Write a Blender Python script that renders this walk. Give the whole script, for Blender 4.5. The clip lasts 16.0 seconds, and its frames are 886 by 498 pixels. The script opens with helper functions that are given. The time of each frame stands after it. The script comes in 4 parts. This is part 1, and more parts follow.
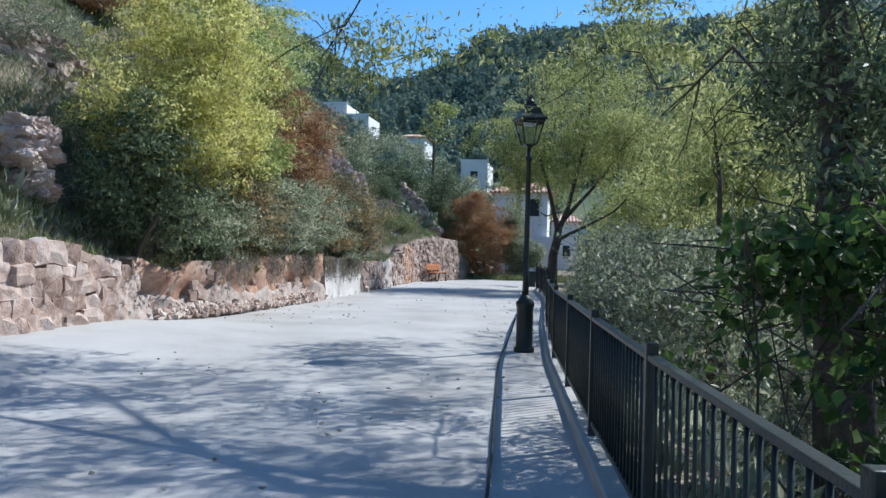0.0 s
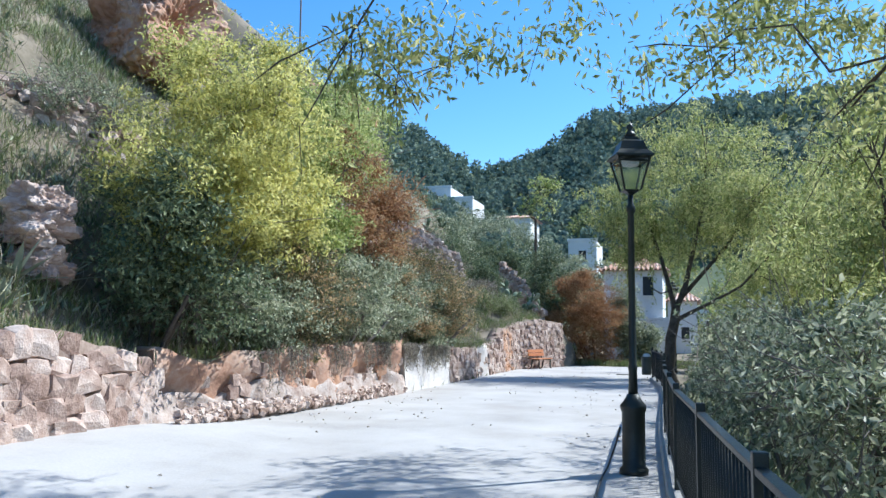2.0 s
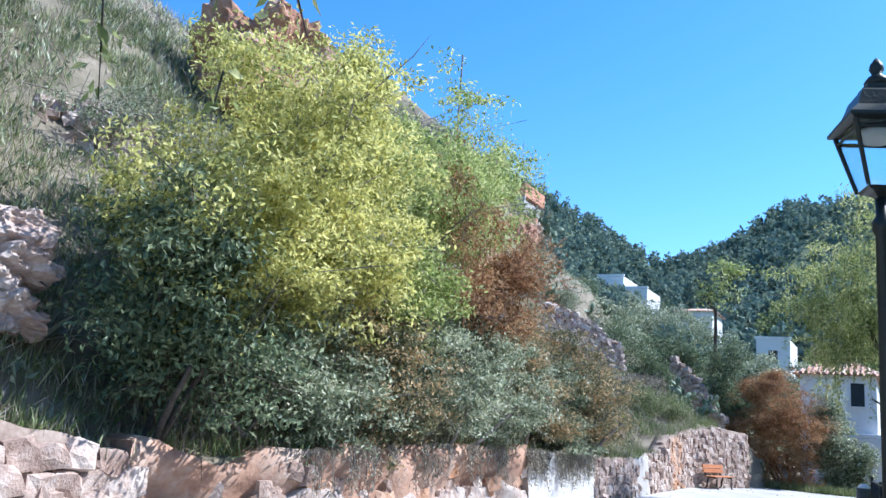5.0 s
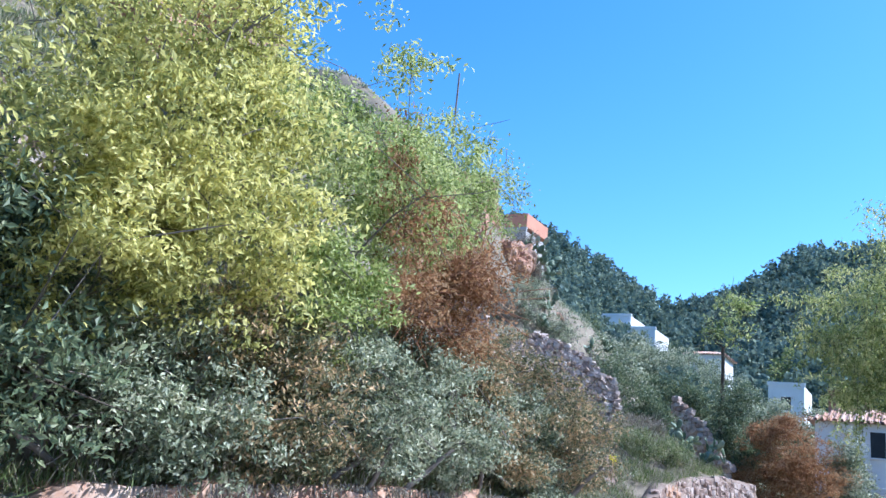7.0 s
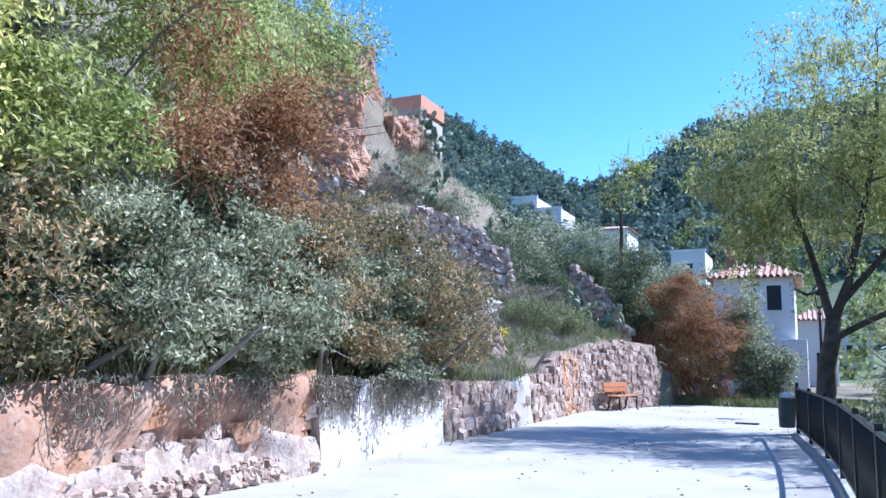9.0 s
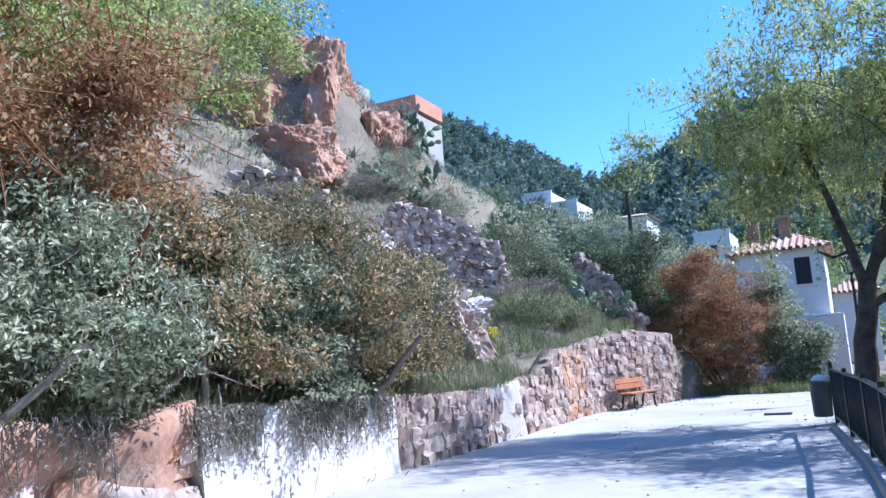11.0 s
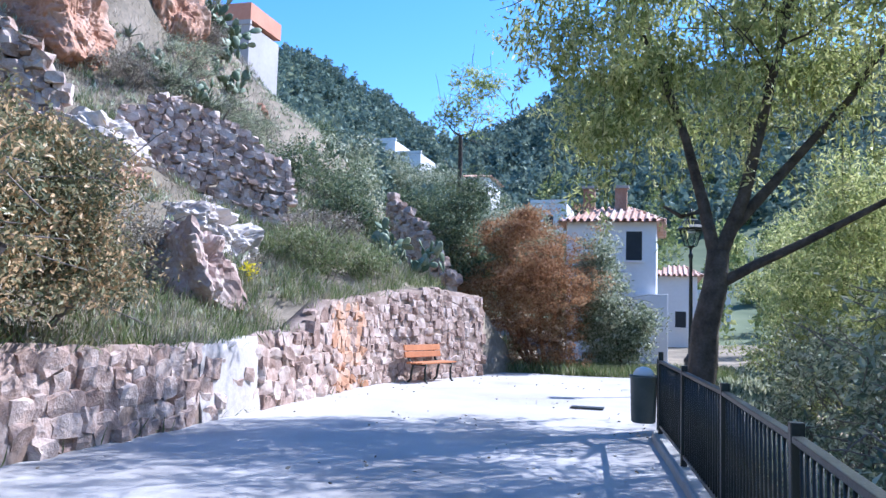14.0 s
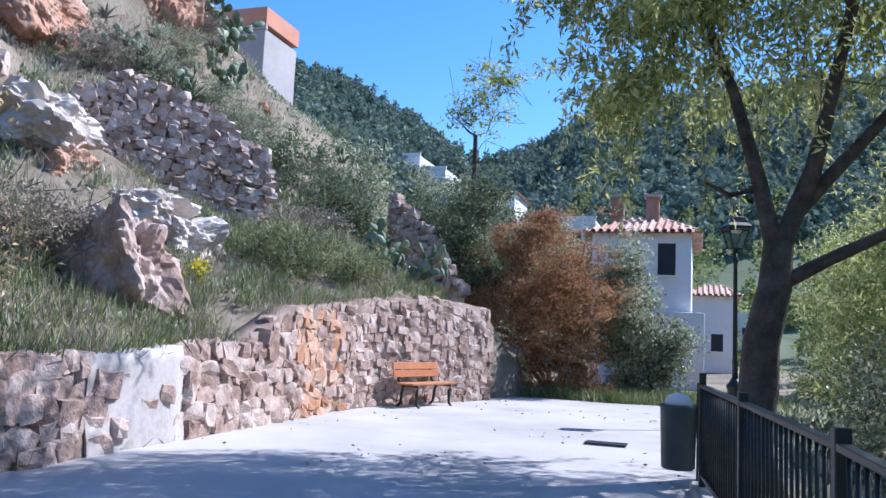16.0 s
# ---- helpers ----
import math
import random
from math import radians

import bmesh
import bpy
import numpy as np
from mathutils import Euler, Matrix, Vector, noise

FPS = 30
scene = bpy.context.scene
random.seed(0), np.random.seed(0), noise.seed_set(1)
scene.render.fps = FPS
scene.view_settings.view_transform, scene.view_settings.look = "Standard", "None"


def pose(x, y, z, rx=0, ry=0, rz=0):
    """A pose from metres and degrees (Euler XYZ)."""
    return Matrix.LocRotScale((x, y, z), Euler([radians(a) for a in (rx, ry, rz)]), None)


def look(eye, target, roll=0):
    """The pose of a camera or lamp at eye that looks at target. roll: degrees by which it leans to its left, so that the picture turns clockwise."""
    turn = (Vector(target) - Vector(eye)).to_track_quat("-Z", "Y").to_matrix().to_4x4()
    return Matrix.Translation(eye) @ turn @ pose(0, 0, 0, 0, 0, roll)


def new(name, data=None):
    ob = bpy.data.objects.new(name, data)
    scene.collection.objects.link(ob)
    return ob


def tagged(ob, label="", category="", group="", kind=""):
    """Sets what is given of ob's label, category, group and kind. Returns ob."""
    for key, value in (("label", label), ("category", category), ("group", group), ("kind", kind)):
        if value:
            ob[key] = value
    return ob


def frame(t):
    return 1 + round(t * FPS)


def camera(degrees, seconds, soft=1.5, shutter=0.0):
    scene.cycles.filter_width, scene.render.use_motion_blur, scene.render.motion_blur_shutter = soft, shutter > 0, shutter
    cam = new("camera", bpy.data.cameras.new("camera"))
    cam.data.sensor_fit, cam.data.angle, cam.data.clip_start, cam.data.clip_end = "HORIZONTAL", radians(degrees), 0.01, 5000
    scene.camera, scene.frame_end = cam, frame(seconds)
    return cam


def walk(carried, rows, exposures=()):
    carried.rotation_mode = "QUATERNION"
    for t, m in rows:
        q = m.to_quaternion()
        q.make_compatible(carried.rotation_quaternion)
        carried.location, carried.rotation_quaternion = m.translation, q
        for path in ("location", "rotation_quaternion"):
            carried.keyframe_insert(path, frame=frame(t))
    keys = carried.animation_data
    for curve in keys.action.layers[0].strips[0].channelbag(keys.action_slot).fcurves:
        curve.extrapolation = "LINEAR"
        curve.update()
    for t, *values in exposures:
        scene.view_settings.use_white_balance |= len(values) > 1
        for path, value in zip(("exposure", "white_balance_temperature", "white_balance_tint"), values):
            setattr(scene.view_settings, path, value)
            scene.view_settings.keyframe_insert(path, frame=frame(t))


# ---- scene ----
cam = camera(58.0, 16.0, soft=1.5)
PATH = [
    (0, (2.652, -2.853, 1.483), (2.337, -0.878, 1.488), 1.5),
    (0.5, (2.623, -2.146, 1.5), (2.284, -0.176, 1.554), 2.3),
    (1, (2.646, -1.528, 1.499), (2.298, 0.439, 1.602), 1.5),
    (1.5, (2.663, -0.816, 1.449), (2.222, 1.121, 1.674), 2.1),
    (2, (2.604, 0.11, 1.493), (2.018, 2.011, 1.703), 0.7),
    (2.5, (2.55, 0.816, 1.52), (1.848, 2.676, 1.739), 1.4),
    (3, (2.428, 1.398, 1.472), (1.776, 3.276, 1.686), 2.7),
    (3.5, (2.397, 2.248, 1.508), (1.519, 4.031, 1.741), 2.8),
    (3.7, (2.344, 2.514, 1.48), (1.451, 4.275, 1.8), 4.1),
    (5.8, (1.875, 5.582, 1.786), (0.862, 7.254, 2.207), 4.4),
    (6, (1.84, 5.899, 1.788), (0.849, 7.589, 2.192), 5.2),
    (6.5, (1.911, 6.63, 1.826), (0.905, 8.298, 2.278), 5.4),
    (7, (1.734, 7.338, 1.714), (0.733, 8.986, 2.219), 6.4),
    (7.5, (1.480, 8.187, 1.637), (0.482, 9.863, 2.015), 2.7),
    (8, (1.424, 8.892, 1.653), (0.444, 10.589, 1.943), -0.2),
    (8.5, (1.567, 9.482, 1.540), (0.740, 11.268, 1.791), 0.7),
    (8.7, (1.634, 9.763, 1.499), (0.815, 11.553, 1.773), 0.9),
    (10.8, (1.749, 12.705, 1.457), (0.867, 14.484, 1.704), -3.6),
    (11, (1.81, 13.017, 1.455), (0.925, 14.786, 1.75), -4.0),
    (11.5, (1.72, 13.941, 1.381), (0.898, 15.734, 1.712), -1.8),
    (12, (1.557, 14.824, 1.386), (0.868, 16.677, 1.687), 0.1),
    (12.5, (1.526, 15.577, 1.438), (0.848, 17.445, 1.657), 0.8),
    (13, (1.46, 16.439, 1.455), (0.904, 18.356, 1.581), 0.7),
    (13.5, (1.541, 17.049, 1.463), (0.943, 18.941, 1.719), 0.2),
    (13.8, (1.432, 17.406, 1.44), (0.88, 19.303, 1.752), 2.1),
    (14, (1.421, 17.762, 1.461), (0.886, 19.682, 1.632), 1.7),
    (14.5, (1.446, 18.431, 1.428), (0.785, 20.319, 1.459), -0.9),
    (15, (1.377, 19.101, 1.367), (0.735, 20.991, 1.504), 2.5),
    (15.5, (1.333, 19.807, 1.388), (0.711, 21.7, 1.564), 2.8),
    (16, (1.332, 20.505, 1.314), (0.723, 22.397, 1.537), 2.6),
]
walk(cam, [(t, look(eye, target, roll)) for t, eye, target, roll in PATH], [(0, 0.5, 5750, 7), (1.5, 0.8, 5700, 6), (8, 1.15, 5200, 14), (12, 1.08, 5150, 17), (14, 1.25, 5300, 18), (14.6, 0.95, 5300, 18), (15, 0.78, 5300, 18), (16, 0.92, 5500, 18)])


# ---- light ----
SUN_DIR = Vector((0.55, 0.48, 0.80)).normalized()
world = bpy.data.worlds.new("world")
scene.world = world
world.use_nodes = True
wn = world.node_tree
sky = wn.nodes.new("ShaderNodeTexSky")
sky.sky_type = "NISHITA"
sky.sun_disc = False
sky.sun_elevation = math.asin(SUN_DIR.z)
sky.sun_rotation = math.atan2(SUN_DIR.x, SUN_DIR.y)
sky.air_density = 1.0
sky.dust_density = 0.3
sky.ozone_density = 2.0
hue = wn.nodes.new("ShaderNodeHueSaturation")
hue.inputs["Saturation"].default_value = 1.3
wn.links.new(sky.outputs[0], hue.inputs["Color"])
wn.links.new(hue.outputs[0], wn.nodes["Background"].inputs[0])
wn.nodes["Background"].inputs[1].default_value = 0.12
sun = new("sun", bpy.data.lights.new("sun", "SUN"))
sun.data.energy = 4.4
sun.data.angle = radians(0.55)
sun.data.color = (1.0, 0.95, 0.87)
sun.matrix_world = look(SUN_DIR * 60, (0, 0, 0))
rng = np.random.default_rng(7)


# ---- materials ----
def mat(name, colors, rough=0.85, scale=3.0, grain=40.0, bump=0.3, metal=0.0, spread=0.0, island=False, objrand=False, spec=0.3):
    """Colours run over two noise scales; objrand or island shifts them piece by piece."""
    m = bpy.data.materials.new(name)
    m.use_nodes = True
    nt = m.node_tree
    n, l = nt.nodes, nt.links
    b = n["Principled BSDF"]
    b.inputs["Roughness"].default_value = rough
    b.inputs["Metallic"].default_value = metal
    b.inputs["Specular IOR Level"].default_value = spec
    geo = n.new("ShaderNodeNewGeometry")
    n1 = n.new("ShaderNodeTexNoise")
    n1.inputs["Scale"].default_value = scale
    n1.inputs["Detail"].default_value = 5
    n2 = n.new("ShaderNodeTexNoise")
    n2.inputs["Scale"].default_value = grain
    n2.inputs["Detail"].default_value = 4
    l.new(geo.outputs["Position"], n1.inputs["Vector"])
    l.new(geo.outputs["Position"], n2.inputs["Vector"])
    mix = n.new("ShaderNodeMath")
    mix.operation = "MULTIPLY_ADD"
    l.new(n2.outputs[0], mix.inputs[0])
    mix.inputs[1].default_value = 0.45
    sub = n.new("ShaderNodeMath")
    sub.operation = "MULTIPLY_ADD"
    l.new(n1.outputs[0], sub.inputs[0])
    sub.inputs[1].default_value = 0.9
    sub.inputs[2].default_value = -0.17
    l.new(sub.outputs[0], mix.inputs[2])
    last = mix
    if island or objrand:
        src = geo.outputs["Random Per Island"] if island else n.new("ShaderNodeObjectInfo").outputs["Random"]
        ad = n.new("ShaderNodeMath")
        ad.operation = "MULTIPLY_ADD"
        l.new(src, ad.inputs[0])
        ad.inputs[1].default_value = spread
        of = n.new("ShaderNodeMath")
        of.operation = "SUBTRACT"
        l.new(mix.outputs[0], of.inputs[0])
        of.inputs[1].default_value = spread / 2
        l.new(of.outputs[0], ad.inputs[2])
        last = ad
    ramp = n.new("ShaderNodeValToRGB")
    el = ramp.color_ramp.elements
    while len(el) < len(colors):
        el.new(0.5)
    for i, c in enumerate(colors):
        el[i].position = 0.25 + 0.5 * i / max(1, len(colors) - 1)
        el[i].color = (*c, 1)
    l.new(last.outputs[0], ramp.inputs[0])
    l.new(ramp.outputs[0], b.inputs["Base Color"])
    if bump:
        bp = n.new("ShaderNodeBump")
        bp.inputs["Strength"].default_value = bump
        bp.inputs["Distance"].default_value = 0.03
        l.new(mix.outputs[0], bp.inputs["Height"])
        l.new(bp.outputs[0], b.inputs["Normal"])
    return m


def leaf_mat(name, colors, translucent=0.35, gloss=0.5):
    m = mat(name, colors, rough=0.5, scale=0.9, grain=6, bump=0, spread=0.6, island=True, spec=gloss * 0.55)
    n, l = m.node_tree.nodes, m.node_tree.links
    b = n["Principled BSDF"]
    ramp = next(x for x in n if x.type == "VALTORGB")
    tr = n.new("ShaderNodeBsdfTranslucent")
    l.new(ramp.outputs[0], tr.inputs[0])
    mx = n.new("ShaderNodeMixShader")
    mx.inputs[0].default_value = translucent
    l.new(b.outputs[0], mx.inputs[1])
    l.new(tr.outputs[0], mx.inputs[2])
    l.new(mx.outputs[0], n["Material Output"].inputs[0])
    return m


M_ROAD = mat("pale_concrete", [(0.35, 0.335, 0.32), (0.42, 0.405, 0.39), (0.47, 0.455, 0.44)], 0.9, 0.6, 30, 0.25)
rn = M_ROAD.node_tree
base = next(x for x in rn.nodes if x.type == "VALTORGB")
vor = rn.nodes.new("ShaderNodeTexNoise")
vor.inputs["Scale"].default_value = 0.35
vor.inputs["Detail"].default_value = 8
vor.inputs["Roughness"].default_value = 0.7
rn.links.new(next(x for x in rn.nodes if x.type == "NEW_GEOMETRY").outputs["Position"], vor.inputs["Vector"])
stain = rn.nodes.new("ShaderNodeValToRGB")
stain.color_ramp.elements[0].position, stain.color_ramp.elements[0].color = 0.34, (0.74, 0.71, 0.68, 1)
stain.color_ramp.elements[1].position, stain.color_ramp.elements[1].color = 0.55, (1, 1, 1, 1)
rn.links.new(vor.outputs[0], stain.inputs[0])
mul = rn.nodes.new("ShaderNodeMix")
mul.data_type, mul.blend_type = "RGBA", "MULTIPLY"
mul.inputs[0].default_value = 0.65
rn.links.new(base.outputs[0], mul.inputs[6])
rn.links.new(stain.outputs[0], mul.inputs[7])
rn.links.new(mul.outputs[2], rn.nodes["Principled BSDF"].inputs["Base Color"])
M_EARTH = mat("dry_earth", [(0.10, 0.09, 0.06), (0.19, 0.16, 0.115), (0.30, 0.25, 0.19)], 0.95, 0.5, 9, 0.6)
M_STONE = mat("pink_limestone", [(0.22, 0.145, 0.115), (0.40, 0.295, 0.245), (0.55, 0.455, 0.40)], 0.92, 5, 34, 1.0, spread=0.35, objrand=True)
M_STONE_I = mat("grey_limestone", [(0.26, 0.18, 0.14), (0.45, 0.345, 0.29), (0.60, 0.51, 0.45)], 0.92, 4, 30, 1.0, spread=0.4, island=True)
M_STONE_O = mat("rusty_limestone", [(0.30, 0.15, 0.08), (0.46, 0.26, 0.16), (0.52, 0.38, 0.29)], 0.92, 2.5, 28, 0.7, spread=0.35, objrand=True)
M_STONE_R = mat("pink_rock", [(0.22, 0.13, 0.10), (0.42, 0.31, 0.26), (0.58, 0.50, 0.45)], 0.93, 1.6, 14, 0.9)
M_CACTUS = mat("cactus_skin", [(0.08, 0.12, 0.065), (0.16, 0.21, 0.13), (0.29, 0.32, 0.22)], 0.6, 3, 20, 0.2, spread=0.5, objrand=True)
M_RUBBLE = mat("pale_rubble", [(0.22, 0.15, 0.12), (0.39, 0.32, 0.28), (0.52, 0.46, 0.42)], 0.93, 3.5, 22, 1.0)
M_CORE = mat("wall_core_earth", [(0.15, 0.105, 0.08), (0.24, 0.18, 0.145), (0.36, 0.29, 0.25)], 0.95, 3, 20, 0.6)
M_SOIL = mat("orange_clay", [(0.22, 0.125, 0.085), (0.38, 0.225, 0.155), (0.48, 0.38, 0.31)], 0.95, 1.3, 14, 0.9)
M_CLIFF = mat("red_cliff_rock", [(0.20, 0.09, 0.055), (0.40, 0.22, 0.14), (0.50, 0.37, 0.29)], 0.93, 0.8, 7, 1.0)
M_PALE = mat("pale_rock", [(0.34, 0.29, 0.26), (0.52, 0.46, 0.41), (0.62, 0.57, 0.53)], 0.93, 1.2, 12, 0.9)
M_PLASTER = mat("white_plaster", [(0.42, 0.38, 0.36), (0.58, 0.555, 0.535), (0.66, 0.64, 0.62)], 0.9, 1.2, 18, 0.35)
M_PATCH = mat("grey_plaster", [(0.30, 0.27, 0.255), (0.42, 0.39, 0.37), (0.52, 0.49, 0.47)], 0.9, 1.6, 18, 0.4)
M_WHITE = mat("white_house_paint", [(0.68, 0.68, 0.68), (0.78, 0.78, 0.78)], 0.85, 0.5, 6, 0.1)
M_ORANGE = mat("terracotta_paint", [(0.50, 0.22, 0.14), (0.60, 0.30, 0.20)], 0.85, 0.5, 6, 0.1)
M_GREYHOUSE = mat("grey_render", [(0.36, 0.34, 0.33), (0.47, 0.45, 0.43)], 0.9, 0.4, 5, 0.2)
M_TILE = mat("clay_roof_tile", [(0.34, 0.18, 0.12), (0.48, 0.30, 0.22), (0.58, 0.45, 0.38)], 0.85, 2, 10, 0.2, spread=0.5, objrand=True)
M_DARK = mat("dark_shutter", [(0.015, 0.02, 0.025), (0.03, 0.035, 0.04)], 0.5, 2, 10, 0)
M_IRON = mat("black_green_iron", [(0.012, 0.018, 0.017), (0.025, 0.033, 0.031)], 0.42, 4, 60, 0.15, metal=0.3, spec=0.5)
M_WOOD = mat("orange_bench_wood", [(0.36, 0.14, 0.06), (0.48, 0.20, 0.09)], 0.6, 5, 60, 0.2, spread=0.2, objrand=True)
M_BIN = mat("grey_green_bin", [(0.06, 0.08, 0.08), (0.09, 0.11, 0.11)], 0.5, 4, 40, 0.1)
M_BARK = mat("dark_bark", [(0.035, 0.028, 0.022), (0.08, 0.066, 0.052), (0.13, 0.11, 0.09)], 0.95, 5, 30, 1.0)
M_TWIG = mat("grey_twig", [(0.12, 0.10, 0.085), (0.26, 0.23, 0.20)], 0.95, 5, 30, 0.4)
M_RUSTTWIG = mat("rusty_twig", [(0.16, 0.07, 0.035), (0.32, 0.15, 0.08)], 0.95, 5, 30, 0.3)
M_KERB = mat("kerb_concrete", [(0.30, 0.29, 0.27), (0.42, 0.41, 0.39)], 0.92, 2, 25, 0.4)
M_CABLE = mat("black_rubber", [(0.02, 0.02, 0.02), (0.04, 0.04, 0.04)], 0.7, 3, 20, 0)
M_HILL = mat("far_wooded_slope", [(0.06, 0.085, 0.045), (0.10, 0.13, 0.07), (0.15, 0.16, 0.10)], 0.95, 0.05, 0.6, 0.4)
L_YELLOW = leaf_mat("yellow_green_leaf", [(0.265, 0.276, 0.0805), (0.598, 0.575, 0.184), (0.828, 0.77, 0.322)], 0.44)
L_LIME = leaf_mat("lime_leaf", [(0.17, 0.23, 0.06), (0.40, 0.46, 0.15), (0.60, 0.62, 0.28)], 0.45)
L_WILLOW = leaf_mat("willow_leaf", [(0.19, 0.23, 0.07), (0.40, 0.44, 0.16), (0.62, 0.60, 0.28)], 0.48)
L_DARK = leaf_mat("dark_leaf", [(0.054, 0.084, 0.048), (0.138, 0.186, 0.096), (0.252, 0.288, 0.156)], 0.3)
L_GREY = leaf_mat("grey_green_leaf", [(0.111, 0.143, 0.0845), (0.299, 0.345, 0.215), (0.598, 0.598, 0.429)], 0.3, 0.6)
L_BROWNISH = leaf_mat("olive_brown_leaf", [(0.091, 0.111, 0.0585), (0.26, 0.247, 0.13), (0.572, 0.39, 0.208)], 0.25)
L_RUST = leaf_mat("rust_leaf", [(0.221, 0.111, 0.0553), (0.425, 0.238, 0.119), (0.527, 0.357, 0.204)], 0.35, 0.15)
L_DRY = leaf_mat("dry_stem", [(0.182, 0.156, 0.117), (0.325, 0.286, 0.221), (0.468, 0.429, 0.351)], 0.2)
L_GRASS = leaf_mat("grass_blade", [(0.081, 0.122, 0.0405), (0.176, 0.23, 0.081), (0.365, 0.351, 0.203)], 0.3)
L_BROAD = leaf_mat("broad_green_leaf", [(0.03, 0.065, 0.018), (0.07, 0.135, 0.035), (0.16, 0.24, 0.065)], 0.45)
L_AGAVE = leaf_mat("agave_blade", [(0.10, 0.13, 0.10), (0.20, 0.24, 0.19), (0.32, 0.36, 0.29)], 0.1)
# Needle green made paler and bluer: distance haze is put into this colour.
L_PINE_HAZED = leaf_mat("hazed_pine_needles", [(0.0945, 0.142, 0.128), (0.162, 0.223, 0.182), (0.257, 0.311, 0.23)], 0.2, 0.03)
L_FAR = leaf_mat("far_broad_leaf", [(0.13, 0.169, 0.065), (0.26, 0.312, 0.117), (0.442, 0.442, 0.195)], 0.3, 0.05)
L_FLOWER = leaf_mat("yellow_flower", [(0.6, 0.5, 0.02), (0.8, 0.7, 0.04)], 0.3)
M_GLASS = bpy.data.materials.new("lantern_glass")
M_GLASS.use_nodes = True
g = M_GLASS.node_tree.nodes["Principled BSDF"]
g.inputs["Transmission Weight"].default_value = 1.0
g.inputs["Roughness"].default_value = 0.08
g.inputs["Base Color"].default_value = (0.85, 0.9, 0.9, 1)
g.inputs["IOR"].default_value = 1.2


# ---- mesh helpers ----
def mesh_np(name, verts, faces, material, smooth=False):
    """A mesh from numpy arrays; faces all of one size."""
    me = bpy.data.meshes.new(name)
    verts, faces = np.asarray(verts, np.float32), np.asarray(faces, np.int32)
    k = faces.shape[1]
    me.vertices.add(len(verts))
    me.vertices.foreach_set("co", verts.ravel())
    me.loops.add(faces.size)
    me.loops.foreach_set("vertex_index", faces.ravel())
    me.polygons.add(len(faces))
    me.polygons.foreach_set("loop_start", np.arange(0, faces.size, k, dtype=np.int32))
    me.update(calc_edges=True)
    me.polygons.foreach_set("use_smooth", np.full(len(faces), smooth))
    me.materials.append(material)
    return me


def empty(name, x, y, z, rz=0.0):
    ob = new(name)
    ob.matrix_world = pose(x, y, z, 0, 0, rz)
    return ob


def child(name, me, parent, m=None, label=""):
    ob = new(name, me)
    ob.parent = parent
    if m is not None:
        ob.matrix_basis = m
    return tagged(ob, label)


def part(name, bm, material, parent, label=""):
    me = bpy.data.meshes.new(name)
    bm.to_mesh(me)
    bm.free()
    me.materials.append(material)
    return child(name, me, parent, None, label)


def add_box(bm, x0, x1, y0, y1, z0, z1, bevel=0.0):
    r = bmesh.ops.create_cube(bm, size=1.0)
    bmesh.ops.scale(bm, vec=(x1 - x0, y1 - y0, z1 - z0), verts=r["verts"])
    bmesh.ops.translate(bm, vec=((x0 + x1) / 2, (y0 + y1) / 2, (z0 + z1) / 2), verts=r["verts"])
    if bevel:
        edges = list({e for v in r["verts"] for e in v.link_edges})
        bmesh.ops.bevel(bm, geom=edges, offset=bevel, segments=2, affect="EDGES", profile=0.6)
    return bm


def box_bm(*a, bevel=0.0):
    return add_box(bmesh.new(), *a, bevel=bevel)


def lathe(profile, sides=20, square=False):
    """A turned solid from (radius, z) rows; square: four flat sides."""
    bm = bmesh.new()
    n = 4 if square else sides
    rings = []
    for r, z in profile:
        rings.append([bm.verts.new((r * math.cos(2 * math.pi * (i + 0.5) / n), r * math.sin(2 * math.pi * (i + 0.5) / n), z)) for i in range(n)])
    for a, b in zip(rings, rings[1:]):
        for i in range(n):
            bm.faces.new((a[i], a[(i + 1) % n], b[(i + 1) % n], b[i]))
    bm.faces.new(list(reversed(rings[0])))
    bm.faces.new(rings[-1])
    if not square:
        for f in bm.faces:
            f.smooth = len(f.verts) == 4
    return bm


class Tubes:
    """Many tapered tubes gathered into one mesh."""

    def __init__(self, sides=6):
        self.v, self.f, self.sides = [], [], sides

    def add(self, pts, radii):
        pts = [Vector(p) for p in pts]
        s, base = self.sides, len(self.v)
        for i, (p, r) in enumerate(zip(pts, radii)):
            d = (pts[min(i + 1, len(pts) - 1)] - pts[max(i - 1, 0)]).normalized()
            a = d.orthogonal().normalized()
            a = (a - d * a.dot(d)).normalized()
            ref = Vector((1, 0.2, 0.1))
            a = (ref - d * ref.dot(d)).normalized()
            b = d.cross(a)
            for k in range(s):
                t = 2 * math.pi * k / s
                self.v.append(p + (a * math.cos(t) + b * math.sin(t)) * r)
        for i in range(len(pts) - 1):
            for k in range(s):
                q = base + i * s
                self.f.append((q + k, q + (k + 1) % s, q + s + (k + 1) % s, q + s + k))

    def mesh(self, name, material):
        return mesh_np(name, np.array([tuple(v) for v in self.v]), self.f, material, True)


def wavy(a, b, n=6, amp=0.1):
    a, b = Vector(a), Vector(b)
    out = [a.lerp(b, i / (n - 1)) for i in range(n)]
    for i in range(1, n - 1):
        out[i] += Vector(rng.normal(0, amp, 3))
    return out


